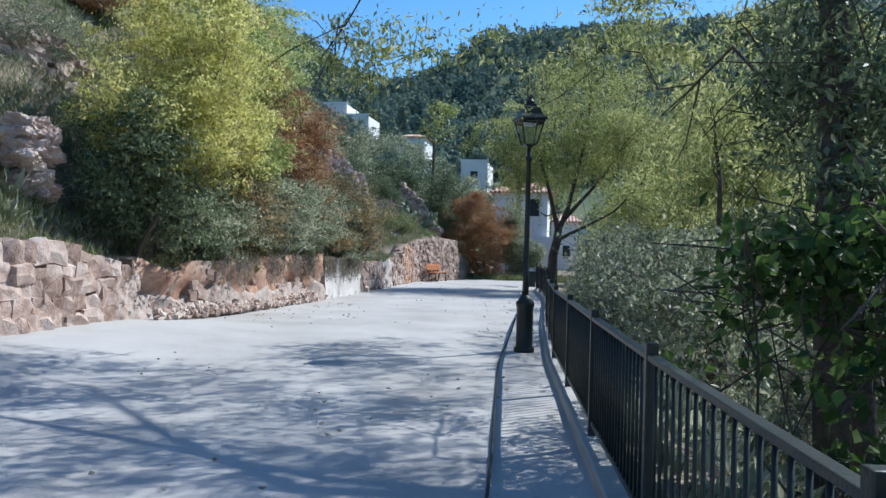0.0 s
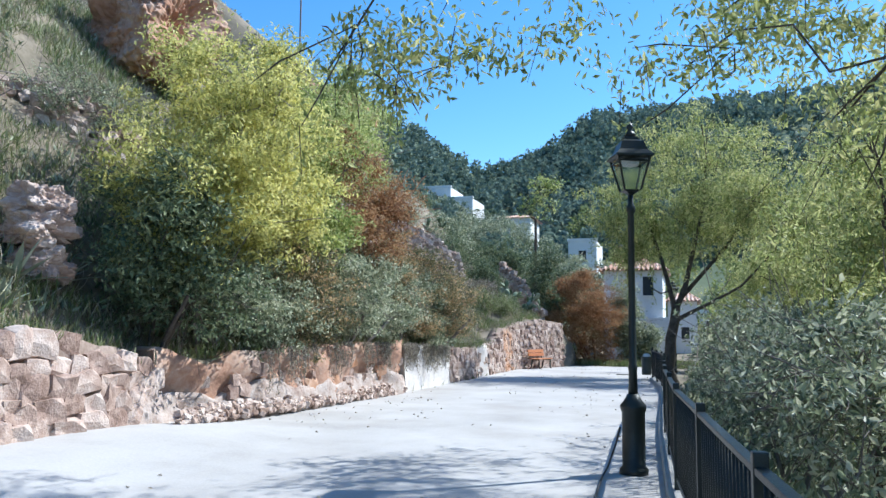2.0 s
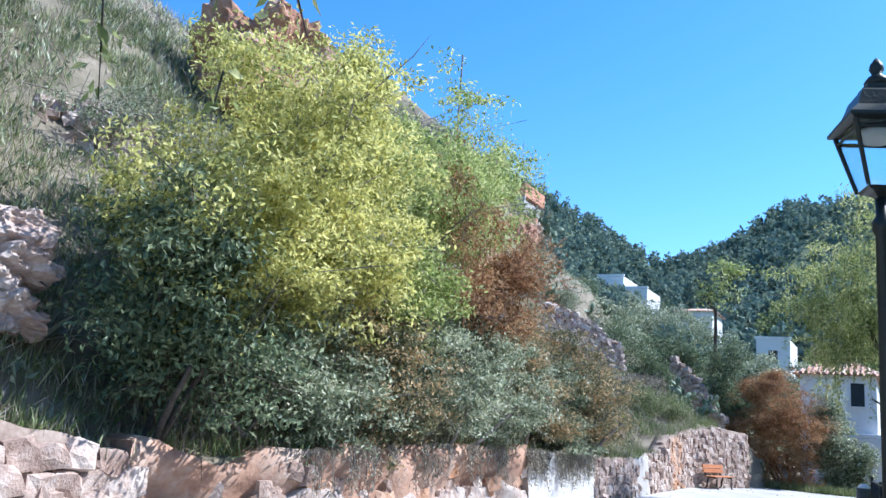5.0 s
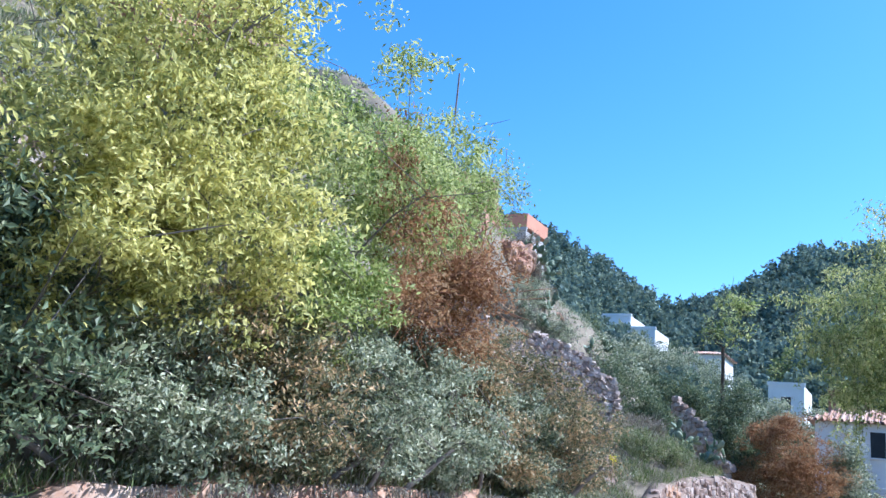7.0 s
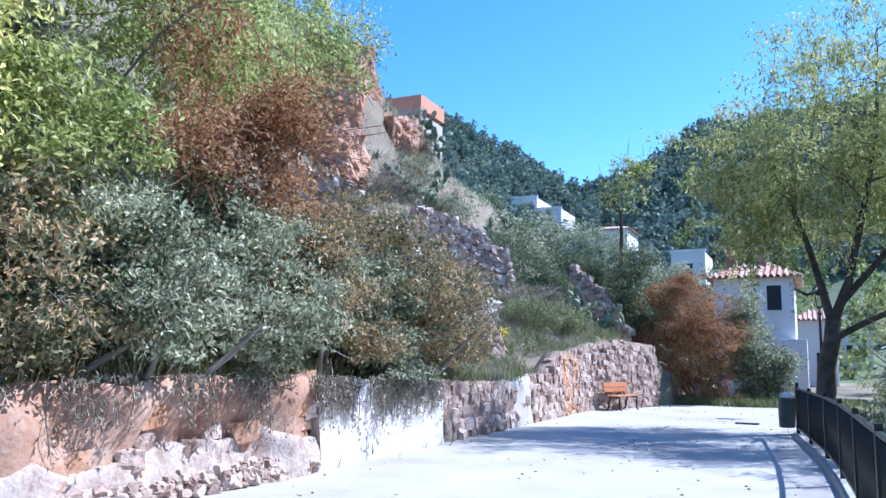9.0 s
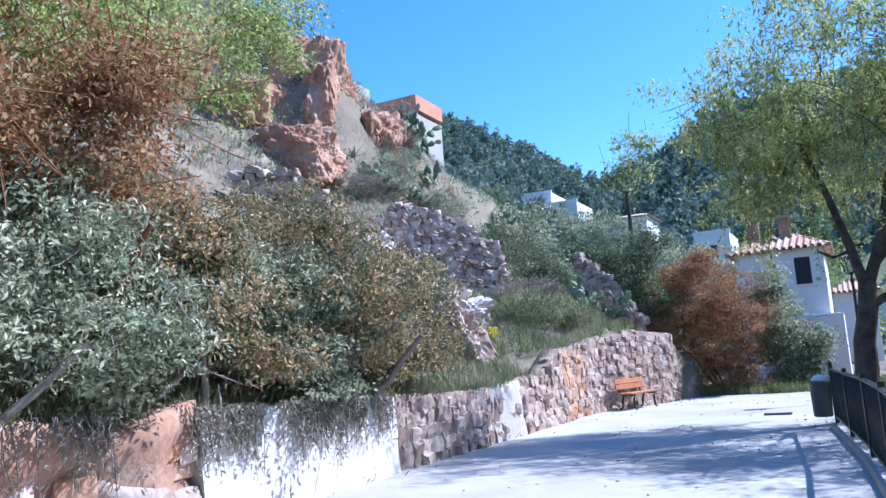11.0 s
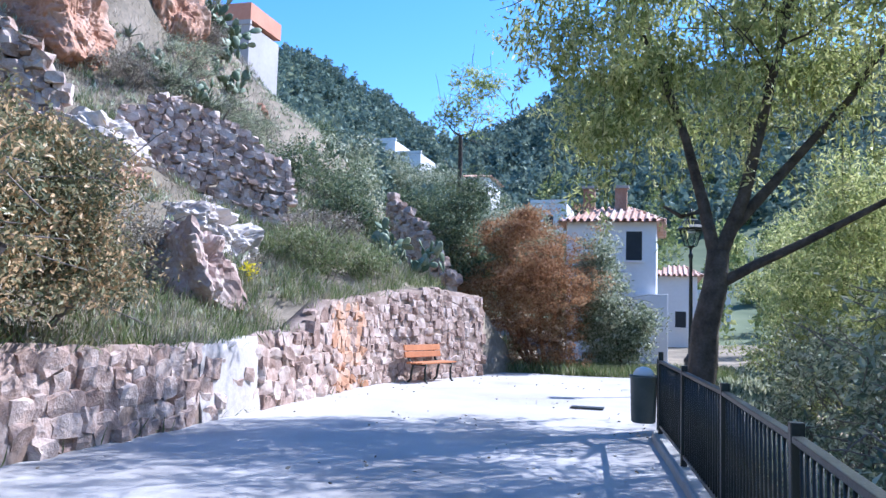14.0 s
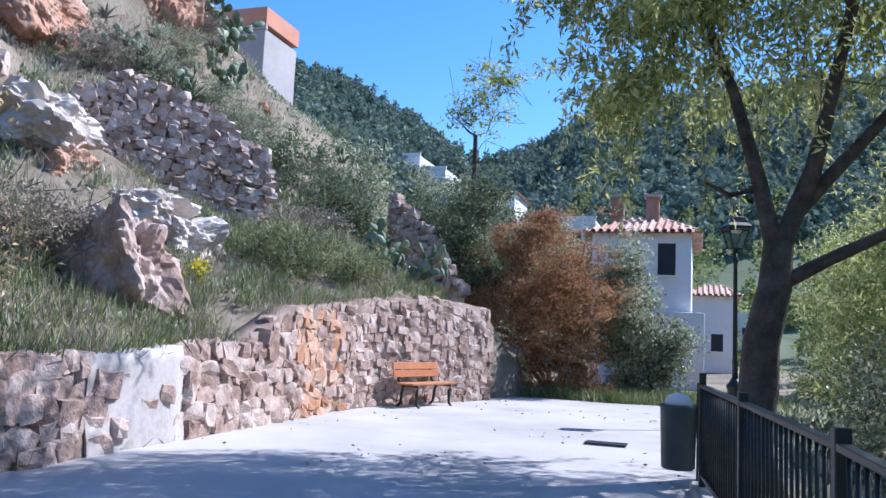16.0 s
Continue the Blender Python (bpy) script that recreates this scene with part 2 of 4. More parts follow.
def leaf_mesh(name, pts, size, material, aspect=0.4, droop=0.0, spread=1.0, axis=None, facing=None):
    """One folded, pointed leaf (two triangles round a midrib) at each point."""
    pts = np.asarray(pts, np.float32)
    n = len(pts)
    if axis is None:
        d = rng.normal(0, 1, (n, 3)) * spread
        d[:, 2] -= droop
    else:
        d = np.asarray(axis) + rng.normal(0, 0.25, (n, 3))
    d /= np.linalg.norm(d, axis=1, keepdims=True) + 1e-6
    q = rng.normal(0, 1, (n, 3))
    if facing is not None:
        q = np.asarray(facing) + q * 0.38
    w = np.cross(d, q)
    w /= np.linalg.norm(w, axis=1, keepdims=True) + 1e-6
    u = np.cross(w, d)
    s = (size * rng.uniform(0.6, 1.35, n))[:, None]
    v = np.empty((n, 4, 3), np.float32)
    v[:, 0] = pts
    v[:, 1] = pts + d * s * 0.45 + w * s * aspect * 0.5 + u * s * 0.10
    v[:, 2] = pts + d * s
    v[:, 3] = pts + d * s * 0.45 - w * s * aspect * 0.5 + u * s * 0.10
    i = np.arange(n)[:, None] * 4
    return mesh_np(name, v.reshape(-1, 3), i + np.array([[0, 1, 2, 3]]), material)


def clump_points(blobs, clumps, leaves, tight=0.25, shell=0.55):
    """Clump centres in ellipsoids (cx, cy, cz, rx, ry, rz), mostly near their skin, and leaf points round them."""
    vol = np.array([b[3] * b[4] * b[5] for b in blobs]) ** 0.7
    pick = rng.choice(len(blobs), clumps, p=vol / vol.sum())
    b = np.array(blobs)[pick]
    d = rng.normal(0, 1, (clumps, 3))
    d /= np.linalg.norm(d, axis=1, keepdims=True)
    r = (shell + (1 - shell) * rng.random(clumps)) ** 0.8 * (1 + 0.16 * rng.normal(0, 1, clumps))
    cen = b[:, :3] + d * b[:, 3:] * r[:, None]
    boughs = cen[: max(3, clumps // 9)]
    own = rng.integers(len(boughs), size=clumps)
    pull = np.where(rng.random(clumps) < 0.82, 1.0, 0.0)[:, None]
    near = boughs[own] + rng.normal(0, 1, (clumps, 3)) * (0.24 * b[own, 3:])
    cen = np.where(pull > 0, near, cen)
    sz = np.repeat(tight * 1.75 * rng.uniform(0.5, 1.5, clumps), leaves)[:, None]
    n = clumps * leaves
    out = rng.normal(0, 1, (n, 3))
    out[:, 2] = np.abs(out[:, 2]) - 0.35
    out /= np.linalg.norm(out, axis=1, keepdims=True)
    lobes = 1 + 0.35 * np.sin(out[:, :1] * 5 + np.repeat(cen[:, :1], leaves, 0) * 9) * np.sin(out[:, 1:2] * 6 + np.repeat(cen[:, 1:2], leaves, 0) * 7)
    pts = np.repeat(cen, leaves, 0) + out * sz * lobes * rng.uniform(0.35, 1.08, (n, 1)) * np.array([1, 1, 0.78])
    return cen, pts, out * 0.75 + np.array([0, 0, 0.45])


def tree(name, base, blobs, material, label, category="tree", clumps=260, leaves=45, size=0.09, tight=0.22, aspect=0.42, trunk_r=0.12,
         bark=None, droop=0.3, stems=1, fork=0.35, limbs=26, strands=0, lean=None, bough=0.38, boughs=()):
    """A tapered trunk with limbs that reach into a crown of leaf clumps."""
    root = empty(name, *base)
    tagged(root, label, category)
    o = Vector(base)
    blobs = [(b[0] - o.x, b[1] - o.y, b[2] - o.z, *b[3:]) for b in blobs]
    cen, pts, face = clump_points(blobs, clumps, leaves, tight)
    mid = Vector(np.mean([b[:3] for b in blobs], 0))
    tb = Tubes(7)
    top = Vector(lean) - o if lean else Vector((mid.x * 0.5, mid.y * 0.5, mid.z * fork * 1.6))
    for s in range(stems):
        off = Vector((rng.normal(0, 0.12), rng.normal(0, 0.12), 0)) * (stems > 1)
        end = top + off * 5
        tb.add(wavy(off + Vector((0, 0, -0.3)), end, 7, trunk_r * 0.35), np.linspace(trunk_r * 1.25, trunk_r * 0.75, 7))
    forks = [(top * t, trunk_r * 0.5) for t in (0.6, 0.75, 0.9, 1.0)]
    for line, r0, r1 in boughs:
        line = [Vector(p) - o for p in line]
        limb = Tubes(8)
        limb.add(line, np.linspace(r0, r1, len(line)))
        child("limb", limb.mesh("limb", bark or M_BARK), root)
        forks += [(p.lerp(q, t), r1) for p, q in zip(line, line[1:]) for t in (0.25, 0.5, 0.75, 1.0)]
    child("trunk", tb.mesh("trunk", bark or M_BARK), root)
    tb = Tubes(6)
    order = rng.permutation(len(cen))[:limbs]
    for k, i in enumerate(order):
        c = Vector(cen[i])
        start, room = min(forks, key=lambda q: (q[0] - c).length + (0.6 if q[0].z > c.z else 0)) if k > 4 or boughs else forks[-1]
        r = min(room * 0.8, trunk_r * (bough if k < 5 else 0.16))
        span = (c - start).length
        m = start.lerp(c, 0.5) + Vector((0, 0, span * 0.14)) + Vector(rng.normal(0, 0.07, 3)) * span
        p = [start, start.lerp(m, 0.5) + Vector(rng.normal(0, 0.05, 3)) * span, m, m.lerp(c, 0.5) + Vector(rng.normal(0, 0.05, 3)) * span, c]
        radii = np.linspace(r, 0.007, 5)
        tb.add(p, radii)
        forks += [(q, w) for q, w in zip(p[1:4], radii[1:4])]
        for j in range(3):
            e = c + Vector(rng.normal(0, tight * 2.2, 3))
            tb.add([m.lerp(c, 0.5), m.lerp(e, 0.8), e], [min(r * 0.35, 0.012), 0.008, 0.003])
    tagged(child("branch", tb.mesh("branch", bark or M_BARK), root), kind="stuff")
    if strands:
        st, ax = [], []
        tw = Tubes(3)
        for i in rng.choice(len(cen), strands):
            c = cen[i] + rng.normal(0, 0.2, 3)
            ln = rng.uniform(0.35, 1.0) * (1.5 if name == "willow" else 0.55)
            sway = rng.normal(0, 0.12, 2)
            tw.add([c, c + np.array([sway[0] * ln * .5, sway[1] * ln * .5, -ln * .5]), c + np.array([sway[0] * ln, sway[1] * ln, -ln])], [0.006, 0.004, 0.002])
            k = int(ln * 40)
            t = rng.random(k)[:, None]
            st.append(c + np.hstack([sway[None] * ln * t, -ln * t]) + rng.normal(0, 0.04, (k, 3)))
        pts = np.vstack([pts, *st])
        face = np.vstack([face, rng.normal(0, 0.6, (len(pts) - len(face), 3))])
        tagged(child("twig", tw.mesh("twig", bark or M_BARK), root), kind="stuff")
    child("crown", leaf_mesh("crown", pts, size, material, aspect, droop, facing=face), root)
    return root


# ---- ground shape ----
WALL_Y = [-40, 4, 10.3, 10.9, 12.8, 16, 19.3, 23.5, 28.7, 33, 34.6, 38.2, 40, 60, 100]
WALL_X = [-5.0, -4.85, -5.0, -5.1, -4.6, -4.45, -4.3, -4.32, -4.36, -4.5, -4.4, -3.05, -2.6, -3, -5]
TOP_Y = [-40, 4, 8, 9.6, 10.3, 12, 16, 23.5, 27, 30.2, 31.6, 36.3, 38.2, 39.4, 41, 60]
TOP_Z = [1.5, 1.5, 1.45, 1.25, 1.0, 1.1, 1.25, 1.12, 0.98, 1.15, 1.7, 2.15, 2.05, 1.2, 0.4, 0.6]
FENCE_Y = [-6, -3, 2, 8, 13, 17, 21, 24, 28.3]
FENCE_X = [3.9, 3.5, 2.97, 2.47, 2.22, 2.1, 2.0, 1.82, 1.38]


def wall_x(y):
    return float(np.interp(y, WALL_Y, WALL_X))


def fence_x(y):
    return float(np.interp(y, FENCE_Y, FENCE_X))


def step(t):
    t = min(1.0, max(0.0, t))
    return t * t * (3 - 2 * t)


RIDGE_X = [-400, -180, -100, -78, -60, -47, -34, -24, 0, 50, 110, 200, 400]
RIDGE_Z = [118, 98, 73, 58, 47.5, 51, 58, 64, 66, 68, 80, 75, 55]


def ground(x, y):
    xw = wall_x(y) - 0.24
    xf = float(np.interp(y, FENCE_Y + [40, 60], FENCE_X + [2.6, 5]))
    hill = float(np.interp(x * 250 / max(y, 80), RIDGE_X, RIDGE_Z)) * step((y - 55) / 195) ** 1.15
    hill += 2.5 * noise.noise((x * 0.03, y * 0.03, 0)) * step((y - 70) / 60)
    bump = 0.25 * noise.noise((x * 0.5, y * 0.5, 3)) + 0.12 * noise.noise((x * 1.7, y * 1.7, 5))
    if x < xw:
        d = xw - x
        steep = float(np.interp(d, [0, 0.5, 2, 5, 10, 20, 60, 300], [0, 0.1, 2.2, 6.0, 10.5, 14.5, 26, 60]))
        gentle = float(np.interp(d, [0, 0.6, 2, 6, 10, 20, 60, 300], [0, 0.1, 0.7, 3.5, 7.0, 15.5, 28, 60]))
        far = float(np.interp(d, [0, 2, 6, 20, 60, 300], [0, 0.8, 2.8, 12, 26, 60]))
        a = step((y - 17) / 9)
        b = step((y - 40) / 12)
        z = (steep * (1 - a) + gentle * a) * (1 - b) + far * b
        z += 3.4 * step((-12.6 - x) / 3) * step((y - 34) / 4) * (1 - step((y - 52) / 16))
        return max(float(np.interp(y, TOP_Y, TOP_Z)) - 0.1 + z + bump * min(1, d), hill)
    if x > xf + 0.35:
        d = x - xf - 0.35
        z = -0.08 - 2.8 * step(d / 5) + bump * min(1, d)
        z += max(0, x - 30) * 0.45 * (1 - step((y - 60) / 60)) 
        z = z * (1 - step((y - 34) / 18)) + hill
        return min(z, 90) if y < 60 else max(z, hill)
    return max(-0.06, hill - 0.06)


gx = np.concatenate([np.linspace(-400, -60, 24), np.linspace(-52, -20, 22), np.linspace(-19, 9, 75), np.linspace(10, 40, 22), np.linspace(50, 400, 24)])
gy = np.concatenate([np.linspace(-60, -8, 12), np.linspace(-6, 46, 120), np.linspace(48, 110, 30), np.linspace(116, 330, 40), [380, 600, 1500]])
gx = np.sort(np.concatenate([gx[(gx < -5.0) | (gx > -4.1)], [-4.95, -4.76, -4.71, -4.3]]))


def warp(u, y):
    """Columns near the wall bend along with it."""
    return u + (wall_x(y) + 4.5) * (1 - step((u + 4.0) / 4)) * (1 - step((-u - 20) / 20))


gv = [(warp(u, y), y, ground(warp(u, y), y)) for y in gy for u in gx]
nx = len(gx)
gf = [(j * nx + i, j * nx + i + 1, (j + 1) * nx + i + 1, (j + 1) * nx + i) for j in range(len(gy) - 1) for i in range(nx - 1)]
gm = mesh_np("ground", gv, gf, M_EARTH, True)
gm.materials.append(M_HILL)
gm.polygons.foreach_set("material_index", np.array([1 if gy[j] > 66 else 0 for j in range(len(gy) - 1) for i in range(nx - 1)], np.int32))
tagged(new("ground", gm), "dry earthen hillside rising behind the road", "ground", kind="structure")

# road slab, with a slight rise towards the foot of the first wall
ry = np.linspace(-30, 39.8, 140)
rv, rf = [], []
NR = 16
for y in ry:
    a, b = wall_x(y) - 0.25, fence_x(min(y, 28.3)) + 0.12 if y < 29 else 1.5
    for i in range(NR):
        x = a + (b - a) * i / (NR - 1)
        rise = 0.17 * step((-2.2 - x) / 2.4) * (1 - step((y - 9) / 4))
        rv.append((x, y, rise + 0.012 * noise.noise((x * 0.7, y * 0.7, 1))))
for j in range(len(ry) - 1):
    for i in range(NR - 1):
        q = j * NR + i
        rf.append((q, q + 1, q + NR + 1, q + NR))
tagged(new("road", mesh_np("road", rv, rf, M_ROAD, True)), "pale sunlit concrete road with leaf litter", "road", kind="structure")


# ---- retaining wall ----
def rough_stone(seed, material):
    """A rounded, uneven block of unit size, 48 triangles."""
    bm = bmesh.new()
    bmesh.ops.create_cube(bm, size=1.0)
    bmesh.ops.subdivide_edges(bm, edges=bm.edges[:], cuts=1, use_grid_fill=True)
    for v in bm.verts:
        k = sum(abs(c) > 0.4 for c in v.co)
        v.co *= (1.0, 1.05, 1.0, 0.9)[k]
        v.co += Vector([noise.noise((v.co.x * 2 + seed * 7.1, v.co.y * 2 + c * 3.3, v.co.z * 2)) for c in range(3)]) * 0.24
        v.co += Vector([noise.noise((v.co.x * 5 + seed * 3.7, v.co.y * 5 + c * 5.1, v.co.z * 5)) for c in range(3)]) * 0.05
    me = bpy.data.meshes.new("stone")
    bm.to_mesh(me)
    bm.free()
    me.materials.append(material)
    return me


STONES = [rough_stone(i, M_STONE) for i in range(14)]
STONES_O = [rough_stone(i + 30, M_STONE_O) for i in range(8)]
STONES_P = [rough_stone(i + 50, M_PALE) for i in range(8)]


def wall_core(name, y0, y1, material, label, base=-0.1, amp=0.05, back=0.45, front=-0.02, rows=10, sag=0.0, crest=None):
    """A thick, uneven wall body that follows the wall line, front face towards the road."""
    ys = np.arange(y0, y1 + 0.001, 0.18)
    v, f = [], []
    prof = [(front, t / (rows - 1)) for t in range(rows)] + [(-back, 1 - t / (rows - 1)) for t in range(rows)]
    for y in ys:
        top = float(np.interp(y, TOP_Y, TOP_Z)) if crest is None else crest + 0.3 * noise.noise((y * 0.8, 3, 1)) + 0.15 * noise.noise((y * 3, 5, 1))
        for k, (dx, h) in enumerate(prof):
            z = base + (top - base) * h
            wob = noise.noise((y * 1.1, z * 1.4, 2)) * amp + noise.noise((y * 4, z * 4, 8)) * amp * 0.5
            lean = -0.10 * h
            v.append((wall_x(y) + dx + lean + (wob if k < rows else 0), y, z + (noise.noise((y * 2, 4, 4)) * 0.06 + sag * noise.noise((y * 0.9, 1, 7)) if h == 1 else 0)))
    n = len(prof)
    for j in range(len(ys) - 1):
        for k in range(n):
            a, b = j * n + k, j * n + (k + 1) % n
            f.append((a, b, b + n, a + n))
    for q in (0, (len(ys) - 1) * n):
        for k in range(rows - 1):
            f.append((q + k, q + k + 1, q + n - 2 - k, q + n - 1 - k))
    ob = new(name, mesh_np(name, v, f, material, True))
    return tagged(ob, label, "wall", kind="structure")


wall_core_near = wall_core("wall_near", 3.0, 10.4, M_CORE, "dry-stone retaining wall of large pinkish blocks", front=-0.05)
wall_bank = wall_core("wall_bank", 10.4, 19.4, M_SOIL, "eroded orange clay bank with rubble at its foot", amp=0.28, sag=0.3)
wall_core("wall_footing", 9.9, 19.5, M_RUBBLE, "crumbling pale mortar and rubble at the foot of the clay bank", amp=0.2, front=0.1, back=0.3, rows=8, crest=0.5)
wall_white = wall_core("wall_white", 19.4, 23.5, M_PLASTER, "white plastered retaining wall with hanging dry roots", amp=0.05, front=0.05)
wall_mid = wall_core("wall_middle", 23.5, 27.1, M_CORE, "dry-stone retaining wall of pinkish blocks", front=-0.05)
wall_patch = wall_core("wall_patch", 27.1, 28.8, M_PATCH, "smooth grey plaster patch on the stone wall", amp=0.06, front=-0.02)
wall_far = wall_core("wall_far", 28.7, 38.3, M_CORE, "tall dry-stone retaining wall of grey and rusty stones", front=-0.05)


def lay_stones(parent, y0, y1, course, ragged=0.25, rusty=(), skip=0.0, maxh=None):
    inv = Matrix.Identity(4)
    z = 0.0
    row = 0
    while z < 2.4:
        h = course * rng.uniform(0.8, 1.2)
        y = y0 + rng.uniform(0, course * 0.4)
        while y < y1 - course * 0.3:
            w = course * rng.uniform(0.8, 1.9)
            yc = y + w / 2
            top = float(np.interp(yc, TOP_Y, TOP_Z)) if maxh is None else maxh
            zc = z + h / 2 + rng.normal(0, course * 0.10)
            rise = 0.15 * (1 - step((yc - 9) / 4))
            if zc + rise < top - h * 0.2 and rng.random() > skip:
                hot = any(a < yc < b for a, b in rusty) and rng.random() < 0.7
                me = (STONES_O if hot else STONES)[rng.integers(8)]
                slope = (wall_x(yc + 0.2) - wall_x(yc - 0.2)) / 0.4
                m = Matrix.Translation((wall_x(yc) - 0.12 - 0.10 * zc / max(top, 0.5) + rng.normal(0, 0.025), yc, zc + rise - 0.03))
                m = m @ Euler((rng.normal(0, 0.14), rng.normal(0, 0.1), -math.atan(slope) + rng.normal(0, 0.12))).to_matrix().to_4x4()
                m = m @ Matrix.Diagonal((course * rng.uniform(1.0, 1.3), w * 1.06, h * rng.uniform(1.0, 1.25), 1))
                child("stone", me, parent, m)
            y += w
        z += h * 0.93
        row += 1


# ---- fence ----
def fence_panel(y0, y1, last=False):
    a, b = Vector((fence_x(y0), y0, 0)), Vector((fence_x(y1), y1, 0))
    ln = (b - a).length
    root = empty("fence_panel", a.x, a.y, 0.06, math.degrees(math.atan2(b.y - a.y, b.x - a.x)))
    tagged(root, "black-green iron railing panel along the road edge", "fence", "railing panels along the road")
    part("post", box_bm(-0.03, 0.03, -0.03, 0.03, -0.1, 1.0, bevel=0.006), M_IRON, root)
    part("top_rail", box_bm(0.032, ln - 0.032, -0.026, 0.026, 0.915, 0.945, bevel=0.005), M_IRON, root)
    part("bottom_rail", box_bm(0.032, ln - 0.032, -0.016, 0.016, 0.11, 0.14, bevel=0.004), M_IRON, root)
    n = int(ln / 0.115)
    for i in range(1, n):
        child("baluster", BALUSTER, root, Matrix.Translation((ln * i / n, 0, 0.14)))
    if last:
        part("end_post", box_bm(ln - 0.03, ln + 0.03, -0.03, 0.03, -0.1, 1.05, bevel=0.006), M_IRON, root)
    return root


bbm = lathe([(0.0095, 0), (0.0095, 0.776)], 8)
BALUSTER = bpy.data.meshes.new("baluster")
bbm.to_mesh(BALUSTER)
bbm.free()
BALUSTER.materials.append(M_IRON)
fy = np.linspace(-5.6, 28.3, 16)
for i in range(15):
    fence_panel(fy[i], fy[i + 1], i == 14)

kv, kf = [], []
ky = np.linspace(-6, 28.6, 150)
for y in ky:
    x = fence_x(y)
    for dx, z in ((-0.11, -0.08), (-0.10, 0.075), (-0.085, 0.09), (0.10, 0.09), (0.12, -0.3)):
        kv.append((x + dx + 0.012 * noise.noise((y * 2, z, 0)), y, z + 0.008 * noise.noise((y * 3, dx * 9, 4))))
for j in range(len(ky) - 1):
    for i in range(4):
        kf.append((j * 5 + i, j * 5 + i + 1, j * 5 + i + 6, j * 5 + i + 5))
tagged(new("kerb", mesh_np("kerb", kv, kf, M_KERB)), "low concrete kerb under the railing", "kerb", kind="structure")


# ---- street lamps ----
def street_lamp(x, y):
    root = empty("street_lamp", x, y, 0, 20)
    tagged(root, "black-green cast-iron street lamp with a four-sided lantern", "street lamp", "street lamps along the road")
    part("plinth", lathe([(0.155, -0.02), (0.155, 0.06), (0.125, 0.09), (0.125, 0.66), (0.14, 0.70), (0.14, 0.74), (0.09, 0.80), (0.065, 0.86)], 24), M_IRON, root)
    part("pole", lathe([(0.052, 0.86), (0.045, 1.1), (0.05, 1.12), (0.05, 1.16), (0.042, 1.18), (0.034, 2.85), (0.05, 2.88), (0.05, 2.93), (0.03, 2.96), (0.03, 3.06)], 16), M_IRON, root)
    lan = part("lantern", lathe([(0.03, 3.06), (0.07, 3.09), (0.11, 3.10), (0.13, 3.115)], square=True), M_IRON, root)
    r0, r1, z0, z1 = 0.13, 0.25, 3.115, 3.47
    for k in range(4):
        t = math.pi / 2 * k + math.pi / 4
        tb = Tubes(5)
        tb.add([(r0 * math.cos(t), r0 * math.sin(t), z0), (r1 * math.cos(t), r1 * math.sin(t), z1)], [0.013, 0.014])
        child("frame_bar", tb.mesh("frame_bar", M_IRON), lan)
        t2 = t + math.pi / 2
        c0, s0, c1, s1 = math.cos(t), math.sin(t), math.cos(t2), math.sin(t2)
        k0, k1 = r0 * 0.95, r1 * 0.95
        pane = [(k0 * c0, k0 * s0, z0), (k0 * c1, k0 * s1, z0), (k1 * c1, k1 * s1, z1), (k1 * c0, k1 * s0, z1)]
        inner = [(px * 0.97, py * 0.97, pz) for px, py, pz in pane]
        ob = child("glass_pane", mesh_np("glass_pane", pane + inner, [(0, 1, 2, 3), (7, 6, 5, 4), (0, 4, 5, 1), (1, 5, 6, 2), (2, 6, 7, 3), (3, 7, 4, 0)], M_GLASS), lan)
        ob.visible_shadow = False
        rail = Tubes(4)
        rail.add([(r1 * 0.93 * c0, r1 * 0.93 * s0, z1 - 0.04), (r1 * 0.93 * c1, r1 * 0.93 * s1, z1 - 0.04)], [0.012, 0.012])
        child("cross_bar", rail.mesh("cross_bar", M_IRON), lan)
    part("roof", lathe([(0.24, 3.465), (0.30, 3.48), (0.30, 3.50), (0.22, 3.56), (0.17, 3.66), (0.11, 3.69), (0.11, 3.72)], square=True), M_IRON, root)
    part("finial", lathe([(0.05, 3.72), (0.07, 3.75), (0.05, 3.78), (0.025, 3.80), (0.04, 3.83), (0.035, 3.86), (0.008, 3.90)], 12), M_IRON, root)
    part("lamp_head", lathe([(0.09, 3.40), (0.10, 3.44), (0.10, 3.46)], 14), M_WHITE, root, "white lamp unit under the roof")
    return root


street_lamp(2.0, 9.2)
street_lamp(1.95, 35.3)

# cable lying on the road from the lamp foot
tb = Tubes(6)
tb.add([(1.86, 9.15, 0.5), (1.80, 9.3, 0.30), (1.72, 9.2, 0.06), (1.70, 8.7, 0.02), (1.76, 7.5, 0.02), (1.92, 5.5, 0.02), (2.12, 3.0, 0.02), (2.3, 0.4, 0.02), (2.5, -2.4, 0.02)], [0.011] * 9)
tagged(new("cable", tb.mesh("cable", M_CABLE)), "black rubber cable lying along the road edge", "cable")


